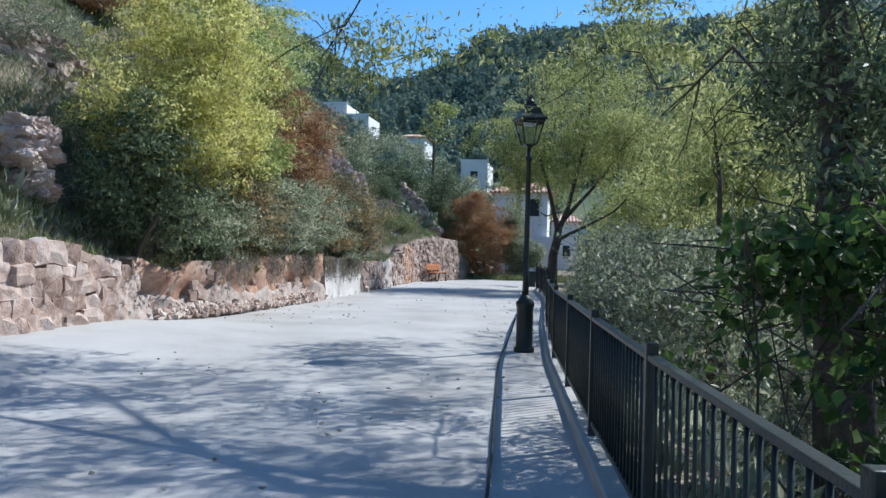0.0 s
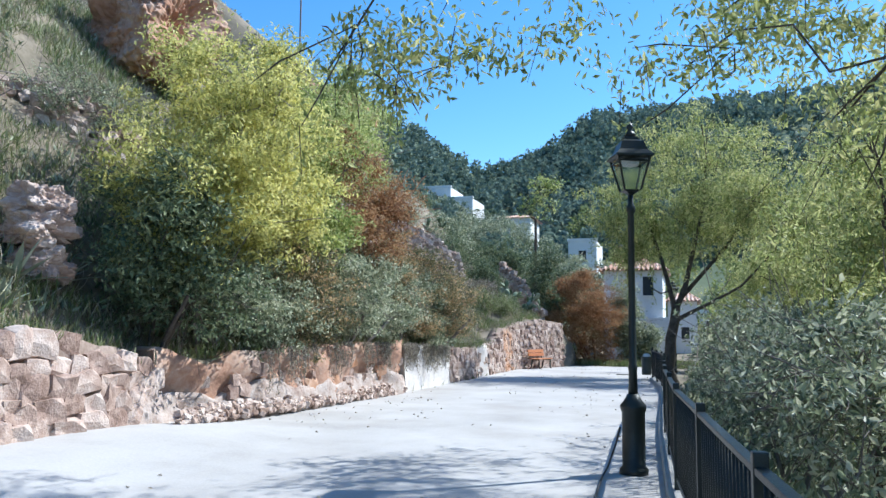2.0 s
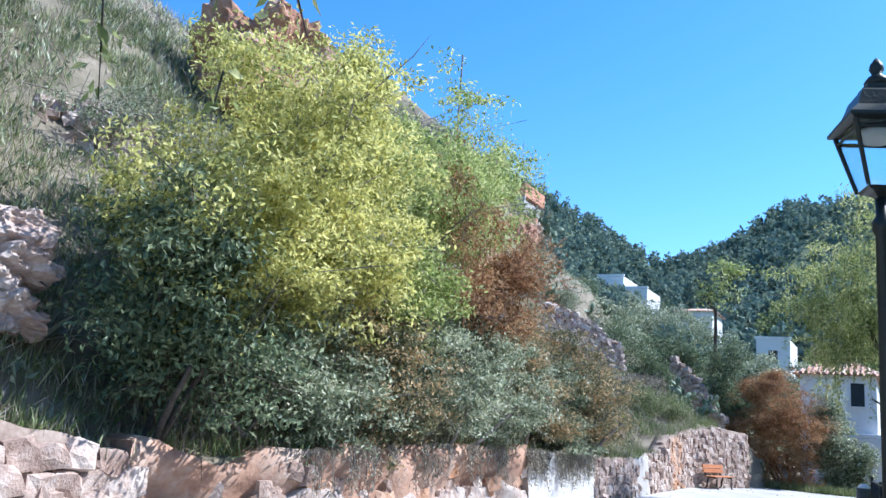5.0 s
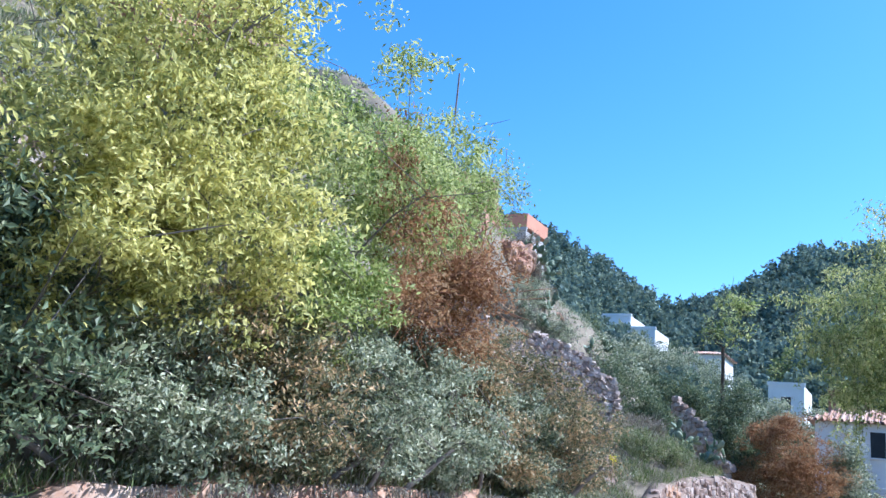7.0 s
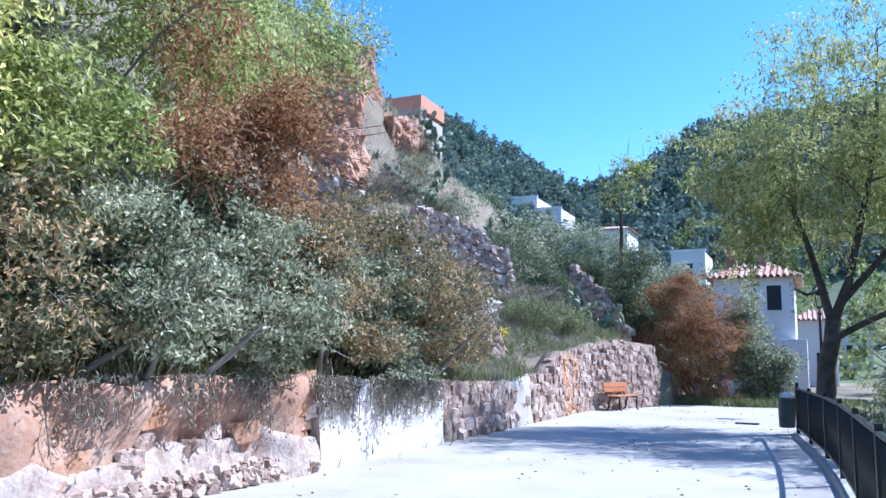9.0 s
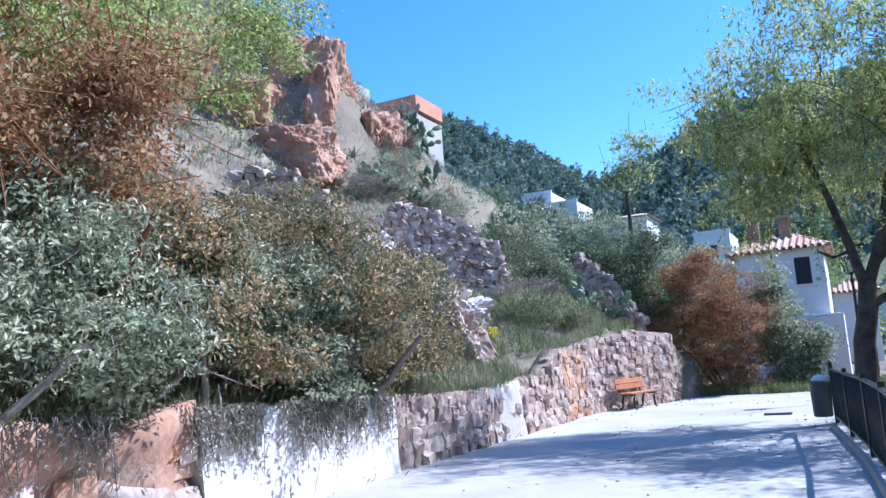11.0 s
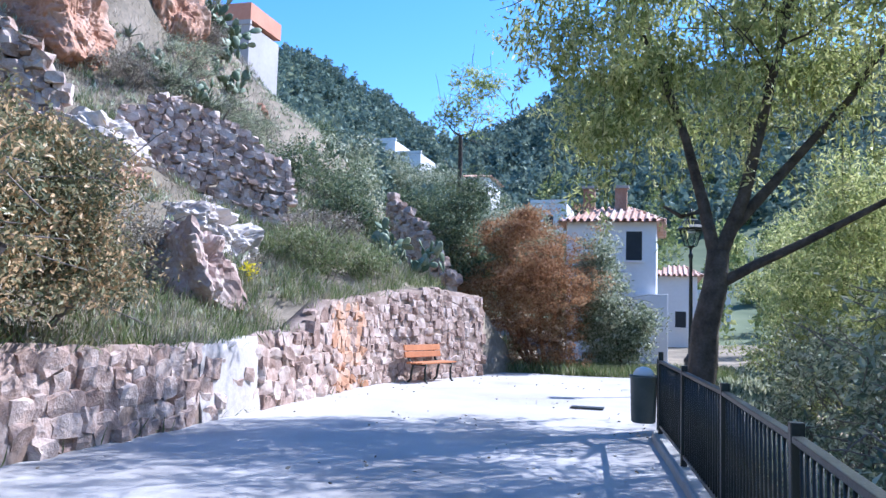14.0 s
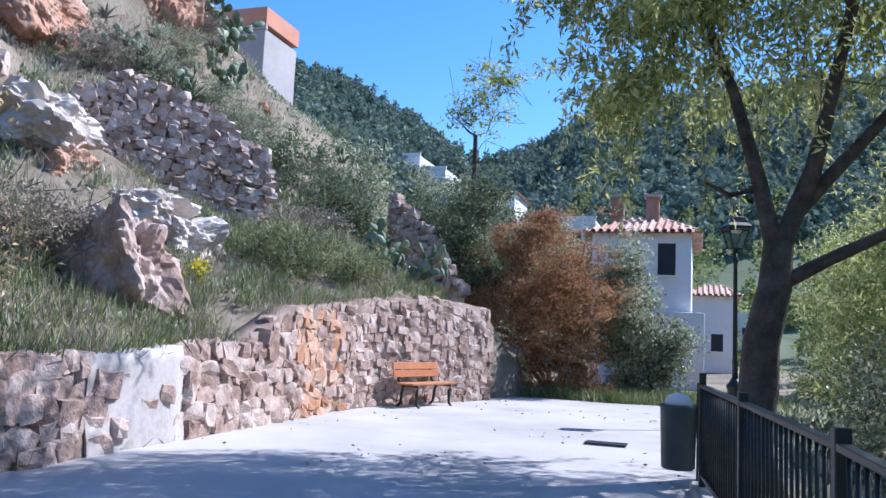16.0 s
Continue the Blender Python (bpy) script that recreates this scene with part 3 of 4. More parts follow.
# ---- bench and bin ----
def bench(x, y, rz):
    root = empty("bench", x, y, 0, rz)
    tagged(root, "park bench with orange wooden slats and black iron legs", "bench")
    for i in range(3):
        part("seat_slat", box_bm(-0.75, 0.75, 0.02 + 0.145 * i, 0.15 + 0.145 * i, 0.42, 0.455, bevel=0.008), M_WOOD, root)
    for i in range(2):
        bm = box_bm(-0.75, 0.75, -0.02, 0.015, 0.55 + 0.15 * i, 0.685 + 0.15 * i, bevel=0.008)
        bmesh.ops.rotate(bm, cent=(0, 0, 0.45), matrix=Matrix.Rotation(0.16, 3, "X"), verts=bm.verts)
        part("back_slat", bm, M_WOOD, root)
    for sx in (-0.55, 0.55):
        tb = Tubes(6)
        tb.add([(sx, 0.46, 0.0), (sx, 0.40, 0.06), (sx, 0.39, 0.3), (sx, 0.43, 0.40), (sx, 0.05, 0.405), (sx, -0.04, 0.5), (sx, -0.12, 0.83)], [0.028] * 7)
        tb.add([(sx, -0.06, 0.0), (sx, 0.02, 0.08), (sx, 0.04, 0.25), (sx, 0.08, 0.405)], [0.028] * 4)
        child("iron_leg", tb.mesh("iron_leg", M_IRON), root)
    return root


bench(-3.9, 35.5, -106)


def litter_bin(x, y):
    root = empty("litter_bin", x, y, 0, -10)
    tagged(root, "grey-green metal litter bin on posts beside the railing", "bin")
    part("drum", lathe([(0.14, 0.16), (0.16, 0.18), (0.175, 0.74), (0.185, 0.75), (0.185, 0.78), (0.165, 0.78), (0.16, 0.5)], 22), M_BIN, root)
    for s in (0.195,):
        part("post", box_bm(s - 0.02, s + 0.02, -0.02, 0.02, -0.02, 1.0, bevel=0.004), M_IRON, root)
    part("bag", lathe([(0.13, 0.76), (0.14, 0.80), (0.09, 0.87), (0.03, 0.89)], 9), M_WHITE, root, "white plastic bag bulging from the bin")
    return root


litter_bin(1.16, 28.8)


# ---- houses ----
def tile_roof(root, cx, cy, hx, hy, z0, z1, ridge=0.3):
    """Hipped roof with rows of barrel tiles."""
    bm = bmesh.new()
    p = [bm.verts.new(c) for c in ((cx - hx, cy - hy, z0), (cx + hx, cy - hy, z0), (cx + hx, cy + hy, z0), (cx - hx, cy + hy, z0),
                                   (cx - hx * ridge, cy, z1), (cx + hx * ridge, cy, z1))]
    for f in ((0, 1, 5, 4), (1, 2, 5), (2, 3, 4, 5), (3, 0, 4), (3, 2, 1, 0)):
        bm.faces.new([p[i] for i in f])
    roof = part("roof", bm, M_TILE, root, "weathered clay barrel tiles")
    corners = [v for v in ((cx - hx, cy - hy), (cx + hx, cy - hy), (cx + hx, cy + hy), (cx - hx, cy + hy))]
    for (ax, ay), (bx, by), e0, e1 in ((corners[0], corners[1], (cx - hx * ridge, cy), (cx + hx * ridge, cy)), (corners[1], corners[2], (cx + hx * ridge, cy), (cx + hx * ridge, cy))):
        ln = math.hypot(bx - ax, by - ay)
        n = int(ln / 0.28)
        for i in range(n):
            t = (i + 0.5) / n
            s = Vector((ax + (bx - ax) * t, ay + (by - ay) * t, z0 + 0.03))
            inward = Vector((-(by - ay), bx - ax, 0)).normalized()
            dist_l = t * ln
            dist_r = (1 - t) * ln
            full = hy if abs(by - ay) < 0.01 else hx * (1 - ridge)
            side = hx * (1 - ridge) if abs(by - ay) < 0.01 else hy
            k = min(1.0, dist_l / side, dist_r / side)
            e = s + inward * full * k + Vector((0, 0, (z1 - z0) * k))
            tb = Tubes(6)
            tb.add([s, s.lerp(e, 0.5), e], [0.085, 0.08, 0.07])
            child("barrel_tile", tb.mesh("barrel_tile", M_TILE), roof)


def window(root, x, y, z, w, h, axis="y"):
    """A recessed dark window with a frame and sill, facing -y or +x."""
    win = part("window", box_bm(x - w / 2, x + w / 2, y - 0.012, y + 0.05, z, z + h) if axis == "y" else box_bm(x - 0.05, x + 0.012, y - w / 2, y + w / 2, z, z + h), M_DARK, root)
    f = 0.06
    if axis == "y":
        part("frame", add_box(add_box(box_bm(x - w / 2 - f, x - w / 2, y - 0.05, y + 0.02, z, z + h), x + w / 2, x + w / 2 + f, y - 0.05, y + 0.02, z, z + h), x - w / 2 - f, x + w / 2 + f, y - 0.05, y + 0.02, z + h, z + h + f), M_WHITE, win)
        part("sill", box_bm(x - w / 2 - 0.1, x + w / 2 + 0.1, y - 0.12, y + 0.02, z - 0.07, z), M_WHITE, win)
    return win


def house(name, label, x0, x1, y0, y1, z0, z1, wallmat, windows=(), roof=None, name_part="wall"):
    root = empty(name, (x0 + x1) / 2, (y0 + y1) / 2, 0)
    tagged(root, label, "house")
    o = Vector((-(x0 + x1) / 2, -(y0 + y1) / 2, 0))
    rel = lambda q: q
    part(name_part, box_bm(x0 + o.x, x1 + o.x, y0 + o.y, y1 + o.y, z0, z1, bevel=0.03), wallmat, root)
    for wx, wz, w, h in windows:
        window(root, wx + o.x, y0 + o.y, wz, w, h)
    if roof:
        hx, hy = (x1 - x0) / 2 + 0.35, (y1 - y0) / 2 + 0.35
        tile_roof(root, 0, 0, hx, hy, z1, z1 + roof)
    else:
        part("parapet", add_box(box_bm(x0 + o.x - 0.08, x1 + o.x + 0.08, y0 + o.y - 0.08, y0 + o.y + 0.12, z1, z1 + 0.3), x0 + o.x - 0.08, x0 + o.x + 0.12, y0 + o.y + 0.12, y1 + o.y, z1, z1 + 0.3), wallmat, root)
    return root


villa = house("villa", "white two-storey villa with a hipped clay-tile roof", -2.4, 1.1, 50, 56, -0.5, 5.45, M_WHITE, [(0.25, 3.92, 0.62, 1.15)], roof=0.95)
part("annex", box_bm(1.0, 2.2, -3.6, 1.0, -0.5, 2.6, bevel=0.03), M_WHITE, villa, "lower white wing")
for cx in (-1.1, 0.25):
    ch = part("chimney", box_bm(cx - 0.25, cx + 0.25, -0.6, -0.2, 5.6, 7.2, bevel=0.02), M_SOIL, villa, "brick chimney with a cap")
    part("cap", box_bm(cx - 0.33, cx + 0.33, -0.68, -0.12, 7.2, 7.32), M_KERB, ch)
house("white_house", "white house with a low clay-tile roof", 1.0, 3.2, 65, 72, -1, 4.2, M_WHITE, [(2.3, 1.3, 0.6, 0.9)], roof=0.8)
house("white_house", "bright white village house with small windows", 2.4, 5.8, 76, 84, -2, 3.6, M_WHITE, [(3.0, 2.2, 0.45, 0.7), (4.3, 2.2, 0.45, 0.7), (3.1, 0.5, 0.45, 0.7), (4.2, 0.3, 0.45, 0.9), (5.2, 1.9, 0.4, 0.7)])
cliff_house = house("cliff_house", "grey rendered house with a terracotta top storey", -28.4, -24.1, 62, 66, 9, 19.7, M_GREYHOUSE, [(-26.6, 20.25, 0.7, 0.55)])
part("terracotta_band", box_bm(-2.24, 2.24, -2.09, 2.06, 20.0, 21.1), M_ORANGE, cliff_house, "terracotta painted parapet")
hill_house = house("hill_house", "grey rendered house on the clifftop", -30, -21.2, 43, 51, 8, 17.6, M_GREYHOUSE)
for (x0, x1, y, z0, z1) in ((-30.2, -26.6, 98, 17, 20.3), (-26.4, -23.4, 97, 16, 18.6), (-19.5, -15.6, 95, 14, 15.6), (-9.6, -6.6, 85, 9.5, 11.4)):
    house("village_house", "white village house among trees on the slope", x0, x1, y, y + 6, z0 - 6, z1, M_WHITE, [((x0 + x1) / 2, z1 - 2.2, 0.8, 1.2)], roof=0.7 if -22 < x0 < -10 else None)
tb = Tubes(6)
tb.add([(-19.3, 41.8, 11.0), (-19.4, 41.8, 22.4)], [0.07, 0.05])
tagged(new("utility_pole", tb.mesh("utility_pole", M_TWIG)), "thin grey utility pole on the clifftop", "pole")


# ---- rocks ----
def rock(name, x, y, z, sx, sy, sz, material, label, seed=0, rough=0.45, sub=5, rz=0.0):
    bm = bmesh.new()
    bmesh.ops.create_icosphere(bm, subdivisions=sub, radius=1.0)
    for v in bm.verts:
        c = v.co.copy()
        k = 1 + rough * noise.noise(c * 1.3 + Vector((seed, 0, 0))) + rough * 0.5 * noise.noise(c * 3.1 + Vector((0, seed, 0))) + rough * 0.3 * abs(noise.noise(c * 7 + Vector((0, 0, seed)))) + rough * 0.12 * noise.noise(c * 17)
        q = Vector((max(-0.8, min(0.8, c.x)), max(-0.8, min(0.8, c.y)), max(-0.75, min(0.75, c.z))))
        v.co = Vector((q.x * sx * k, q.y * sy * k, q.z * sz * k)) * 1.15
    me = bpy.data.meshes.new(name)
    bm.to_mesh(me)
    bm.free()
    me.materials.append(material)
    ob = new(name, me)
    ob.matrix_world = pose(x, y, z, 0, 0, rz)
    return tagged(ob, label, "rock")


rock("cliff", -14.4, 34.7, 8.7, 1.5, 1.25, 1.3, M_CLIFF, "overhanging red and orange cliff block", 3, 0.35, 6)
rock("cliff", -13.7, 34.9, 7.35, 0.6, 0.7, 0.75, M_CLIFF, "orange underside of the overhanging cliff", 4, 0.4, 5)
rock("cliff", -15.7, 37.8, 12.0, 1.35, 1.8, 2.4, M_CLIFF, "steep pinkish cliff face above the overhang", 9, 0.5, 6)
rock("cliff", -14.9, 40.2, 10.4, 1.2, 1.5, 1.5, M_CLIFF, "pinkish cliff rock beside the prickly pears", 23, 0.5, 6)
rock("cliff", -17.6, 35.6, 10.8, 1.9, 2.0, 1.7, M_CLIFF, "red cliff rock behind bushes", 14, 0.5, 5)
rock("cliff", -10.4, 16.8, 8.9, 1.3, 1.3, 1.3, M_CLIFF, "dark red cliff outcrop above the trees", 5, 0.5, 6)
rock("boulder", -10.2, 31.6, 4.75, 1.05, 0.85, 0.62, M_PALE, "pale weathered limestone boulder on the slope", 2, 0.5)
rock("boulder", -9.6, 31.5, 4.0, 0.65, 0.6, 0.5, M_CLIFF, "hollowed rusty foot of the pale boulder", 21, 0.6)
rock("boulder", -6.6, 30.0, 2.15, 0.62, 0.5, 0.7, M_STONE_R, "jagged pinkish limestone boulder above the wall", 6, 0.6)
rock("boulder", -8.3, 32.3, 3.2, 0.75, 0.7, 0.45, M_PALE, "pale limestone ledge on the slope", 8, 0.6)
rock("boulder", -7.6, 32.6, 2.75, 0.65, 0.6, 0.45, M_PALE, "pale limestone ledge above the grass", 18, 0.6)
for (z, r, k) in ((2.45, 0.36, 11), (2.95, 0.42, 12), (3.35, 0.36, 13)):
    rock("boulder", -6.45 - 0.12 * (z - 2.4), 9.5, z, r, r * 1.1, 0.27, M_STONE_R, "weathered boulder stacked in the bank", k, 0.5)
rock("boulder", -15.0, 46.2, 9.3, 0.8, 0.8, 0.55, M_CLIFF, "reddish boulder among cactus", 12, 0.5)


def stone_heap(name, label, a, b, height, size, count, lean=0.35):
    """A ruined terrace wall of loose stones between two foot points, leaning into the slope."""
    v, f = [], []
    tmpl = [np.array([tuple(q.co) for q in me.vertices]) for me in STONES]
    faces = [np.array([tuple(p.vertices) for p in me.polygons]) for me in STONES]
    a, b = np.array(a, float), np.array(b, float)
    n = 0
    side = np.array([b[1] - a[1], -(b[0] - a[0]), 0.0])
    side /= np.linalg.norm(side)
    for i in range(count):
        t, h = rng.random(), rng.random()
        k = rng.integers(len(STONES))
        s = size * rng.uniform(0.6, 1.5) * np.array([1.0, 1.2, 0.75])
        r = np.array(Euler(rng.normal(0, 0.35, 3)).to_matrix())
        c = a + (b - a) * t + np.array([0, 0, 1]) * h * height * (0.8 + 0.2 * math.sin(t * 9)) - side * h * height * lean + rng.normal(0, size * 0.25, 3)
        v.append((tmpl[k] * s) @ r.T + c)
        f.append(faces[k] + n)
        n += len(tmpl[k])
    ob = new(name, mesh_np(name, np.vstack(v), np.vstack(f), M_STONE_I))
    return tagged(ob, label, "wall", kind="stuff")


def terrace_wall(label, a, b, tops, course, lean=0.25):
    """Courses of rounded stones between two foot points; tops: heights over the foot along the wall."""
    tmpl = [np.array([tuple(q.co) for q in me.vertices]) for me in STONES]
    faces = [np.array([tuple(p.vertices) for p in me.polygons]) for me in STONES]
    a, b = np.array(a, float), np.array(b, float)
    ln = np.linalg.norm((b - a)[:2])
    run = (b - a) / ln
    side = np.array([run[1], -run[0], 0.0])
    turn = math.atan2(run[1], run[0])
    v, f, n, h = [], [], 0, 0.0
    while h < max(tops) + 0.3:
        u = rng.uniform(-0.2, 0) * course
        ch = course * rng.uniform(0.7, 1.1)
        while u < ln:
            w = course * rng.uniform(0.8, 1.9)
            top = float(np.interp(u / ln, np.linspace(0, 1, len(tops)), tops)) + 0.25 * noise.noise((u * 1.5, h, 4))
            if h < top:
                k = rng.integers(len(STONES))
                r = np.array((Matrix.Rotation(turn, 3, "Z") @ Euler(rng.normal(0, 0.16, 3)).to_matrix()))
                c = a + run * (u + w / 2) - side * h * lean + np.array([0, 0, h]) + rng.normal(0, course * 0.13, 3)
                v.append((tmpl[k] * np.array([w * 1.05, course * 1.7, ch * 1.2])) @ r.T + c)
                f.append(faces[k] + n)
                n += len(tmpl[k])
            u += w
        h += ch * 0.92
    return tagged(new("terrace_wall", mesh_np("terrace_wall", np.vstack(v), np.vstack(f), M_STONE_I)), label, "wall", kind="stuff")


terrace_wall("ruined dry-stone terrace wall on the slope", (-10.5, 32.9, 4.2), (-7.4, 35.2, 3.1), (1.9, 2.6, 2.5, 2.3, 1.9), 0.16, 0.12)
terrace_wall("ruined dry-stone terrace wall below the cliff", (-12.5, 29.3, 5.8), (-10.2, 30.7, 5.1), (1.2, 1.6, 1.5, 0.9), 0.22, 0.1)
terrace_wall("stepped dry-stone wall behind prickly pears", (-6.9, 40.9, 3.0), (-4.4, 39.8, 1.6), (2.3, 2.0, 1.6, 1.0), 0.17, 0.1)
terrace_wall("crumbling stone terrace high on the slope", (-9.3, 10.9, 4.6), (-7.6, 13.2, 4.2), (1.4, 1.7, 1.5, 0.9), 0.24, 0.4)
stone_heap("rubble", "fallen rubble at the foot of the clay bank", (-4.5, 10.3, 0.12), (-4.25, 19.3, 0.02), 0.22, 0.085, 700, 0.4)


# ---- trees and bushes on the bank ----
tree("lime_tree", (-5.6, 12.4, 1.6), [(-5.4, 12.3, 5.6, 1.7, 1.5, 1.5), (-5.6, 11.6, 4.4, 1.6, 1.3, 1.3), (-5.0, 13.2, 4.3, 1.3, 1.2, 1.6), (-5.0, 13.0, 6.3, 0.9, 0.9, 0.9), (-5.2, 11.8, 3.3, 1.2, 1.1, 0.9)],
     L_YELLOW, "yellow-green young tree leaning over the bank", clumps=560, leaves=85, size=0.09, tight=0.19, trunk_r=0.07, stems=3, bark=M_TWIG)
tree("ash_tree", (-5.8, 16.4, 1.8), [(-5.4, 16.4, 6.8, 1.5, 1.5, 1.2), (-6.3, 17.8, 6.2, 1.4, 1.6, 1.3), (-5.6, 14.8, 5.4, 1.4, 1.4, 1.5), (-6.2, 19.4, 5.8, 1.1, 1.3, 1.2), (-5.0, 15.4, 3.6, 0.8, 0.9, 0.8)],
     L_LIME, "light green ash sapling on the bank", clumps=460, leaves=70, size=0.095, tight=0.19, trunk_r=0.06, stems=3, bark=M_TWIG)
tree("lime_tree", (-8.2, 21.5, 3.6), [(-8.0, 21.6, 7.2, 1.8, 1.8, 1.6), (-9.4, 24.6, 8.6, 1.9, 2.0, 1.7), (-9.0, 26.4, 9.2, 1.3, 1.4, 1.2)], L_LIME, "light green trees below the cliff", clumps=300, leaves=60, size=0.11, tight=0.24, trunk_r=0.07, bark=M_TWIG)
tree("dead_bush", (-5.6, 18.6, 1.7), [(-4.8, 17.9, 4.9, 0.9, 1.1, 1.1), (-4.8, 18.8, 4.1, 0.8, 1.1, 0.9), (-4.7, 17.2, 4.0, 0.7, 0.8, 0.7)], L_RUST, "withered rust-brown shrub on the bank", "bush", clumps=260, leaves=45, size=0.08, tight=0.2, trunk_r=0.04, bark=M_RUSTTWIG, stems=4, limbs=70)
tree("elder_bush", (-5.6, 11.0, 1.3), [(-5.4, 10.7, 3.0, 0.9, 0.9, 0.9), (-5.3, 11.6, 2.2, 1.0, 1.1, 0.8)], L_DARK, "dark green elder bush on the bank", "bush", clumps=220, leaves=50, size=0.10, tight=0.2, trunk_r=0.04, stems=3)
for (y, h, sc) in ((13.2, 2.0, 1.0), (14.8, 2.3, 1.05), (16.6, 2.4, 1.1), (18.3, 2.4, 1.05), (20.0, 2.35, 1.1), (21.4, 2.2, 1.0)):
    x = wall_x(y) - 0.55
    tree("mastic_bush", (x, y, 1.15), [(x + 0.1, y, h, 0.85 * sc, 1.05 * sc, 0.8), (x + 0.25, y + 0.3, h - 0.55, 0.65, 0.9, 0.5), (x - 0.5, y - 0.2, h + 0.6, 0.8, 0.9, 0.7)],
         L_BROWNISH if y in (14.8, 20.0) else L_GREY, "dense grey-green mastic bush over the retaining wall", "bush", clumps=330, leaves=60, size=0.075, tight=0.13, trunk_r=0.04, stems=3, bark=M_TWIG)
tree("mastic_bush", (-4.9, 22.8, 1.1), [(-4.6, 22.7, 2.5, 0.9, 1.1, 0.9), (-4.5, 23.6, 2.0, 0.75, 0.9, 0.65), (-5.2, 22.2, 3.2, 0.9, 0.9, 0.8)], L_BROWNISH, "olive-brown bush hanging over the white wall", "bush",
     clumps=420, leaves=60, size=0.075, tight=0.16, trunk_r=0.05, stems=3, bark=M_TWIG)
tree("mastic_bush", (-5.2, 24.8, 1.2), [(-4.8, 24.5, 2.1, 0.7, 0.8, 0.75), (-5.2, 24.9, 2.8, 0.8, 0.9, 0.7), (-4.9, 25.5, 2.0, 0.6, 0.6, 0.6)], L_BROWNISH, "olive-brown bush hanging over the stone wall", "bush",
     clumps=330, leaves=60, size=0.075, tight=0.16, trunk_r=0.04, stems=3, bark=M_TWIG)
tree("mastic_bush", (-6.8, 24.4, 1.9), [(-6.6, 24.2, 3.3, 1.2, 1.3, 1.1), (-6.4, 25.3, 2.6, 0.9, 0.8, 0.7)], L_BROWNISH, "olive-brown bush on the slope", "bush", clumps=260, leaves=55, size=0.08, tight=0.18, trunk_r=0.05, bark=M_TWIG)
tree("carob_bush", (-8.0, 38.4, 3.2), [(-8.6, 38.6, 5.3, 1.2, 1.3, 1.0), (-7.3, 38.4, 4.3, 0.9, 1.1, 0.8), (-7.9, 38.0, 4.0, 0.8, 0.9, 0.6)], L_DARK, "dark green carob bush on the terrace", "bush", clumps=330, leaves=50, size=0.11, tight=0.24, trunk_r=0.07, stems=2)
tree("ivy_tree", (-4.9, 41.6, 0.6), [(-4.7, 41.7, 4.4, 0.8, 0.9, 1.2), (-4.6, 41.7, 2.9, 0.8, 0.9, 0.8)], L_DARK, "dark ivy-covered tree at the bend", clumps=280, leaves=50, size=0.11, tight=0.22, trunk_r=0.1)
tree("broom_bush", (-5.7, 33.2, 1.9), [(-6.3, 34.2, 2.7, 1.0, 0.9, 0.55), (-5.6, 35.4, 2.75, 0.7, 0.9, 0.5), (-6.9, 33.6, 2.55, 0.6, 0.7, 0.4)], L_GRASS, "fresh green broom bush on the wall top", "bush", clumps=300, leaves=50, size=0.13, tight=0.18, aspect=0.12, droop=-1.2, trunk_r=0.03, stems=3)
tree("tamarisk", (-1.9, 41.2, -0.05), [(-2.4, 41.0, 3.2, 1.4, 1.2, 1.3), (-1.6, 41.0, 2.3, 1.1, 1.1, 1.2), (-2.7, 41.2, 4.1, 0.9, 0.8, 0.6), (-3.6, 41.0, 2.4, 0.9, 0.9, 1.0), (-2.2, 41.0, 0.9, 1.4, 1.0, 0.9), (-2.2, 40.8, 2.2, 1.4, 1.0, 1.3)], L_RUST, "withered rust-orange tamarisk at the road's end", "bush",
     clumps=760, leaves=60, size=0.10, tight=0.17, aspect=0.3, trunk_r=0.06, bark=M_RUSTTWIG, stems=5, limbs=90)
tree("cypress_bush", (0.3, 42.6, -0.05), [(-0.45, 42.5, 2.5, 0.8, 1.0, 1.3), (0.0, 42.4, 1.1, 0.85, 0.9, 1.0)], L_GREY, "grey-green juniper bush beside the villa", "bush", clumps=420, leaves=70, size=0.11, tight=0.18, trunk_r=0.06)
tree("poplar", (-6.0, 46, ground(-6.0, 46)), [(-5.6, 46, 10.0, 1.1, 1.0, 0.9), (-6.1, 46, 8.9, 0.9, 0.9, 0.8), (-5.0, 46, 8.4, 0.7, 0.7, 0.5)], L_LIME, "slender sparse young tree standing above the slope", clumps=70, leaves=22, size=0.15, tight=0.2, trunk_r=0.1, limbs=44, lean=(-5.9, 46, 8.2))

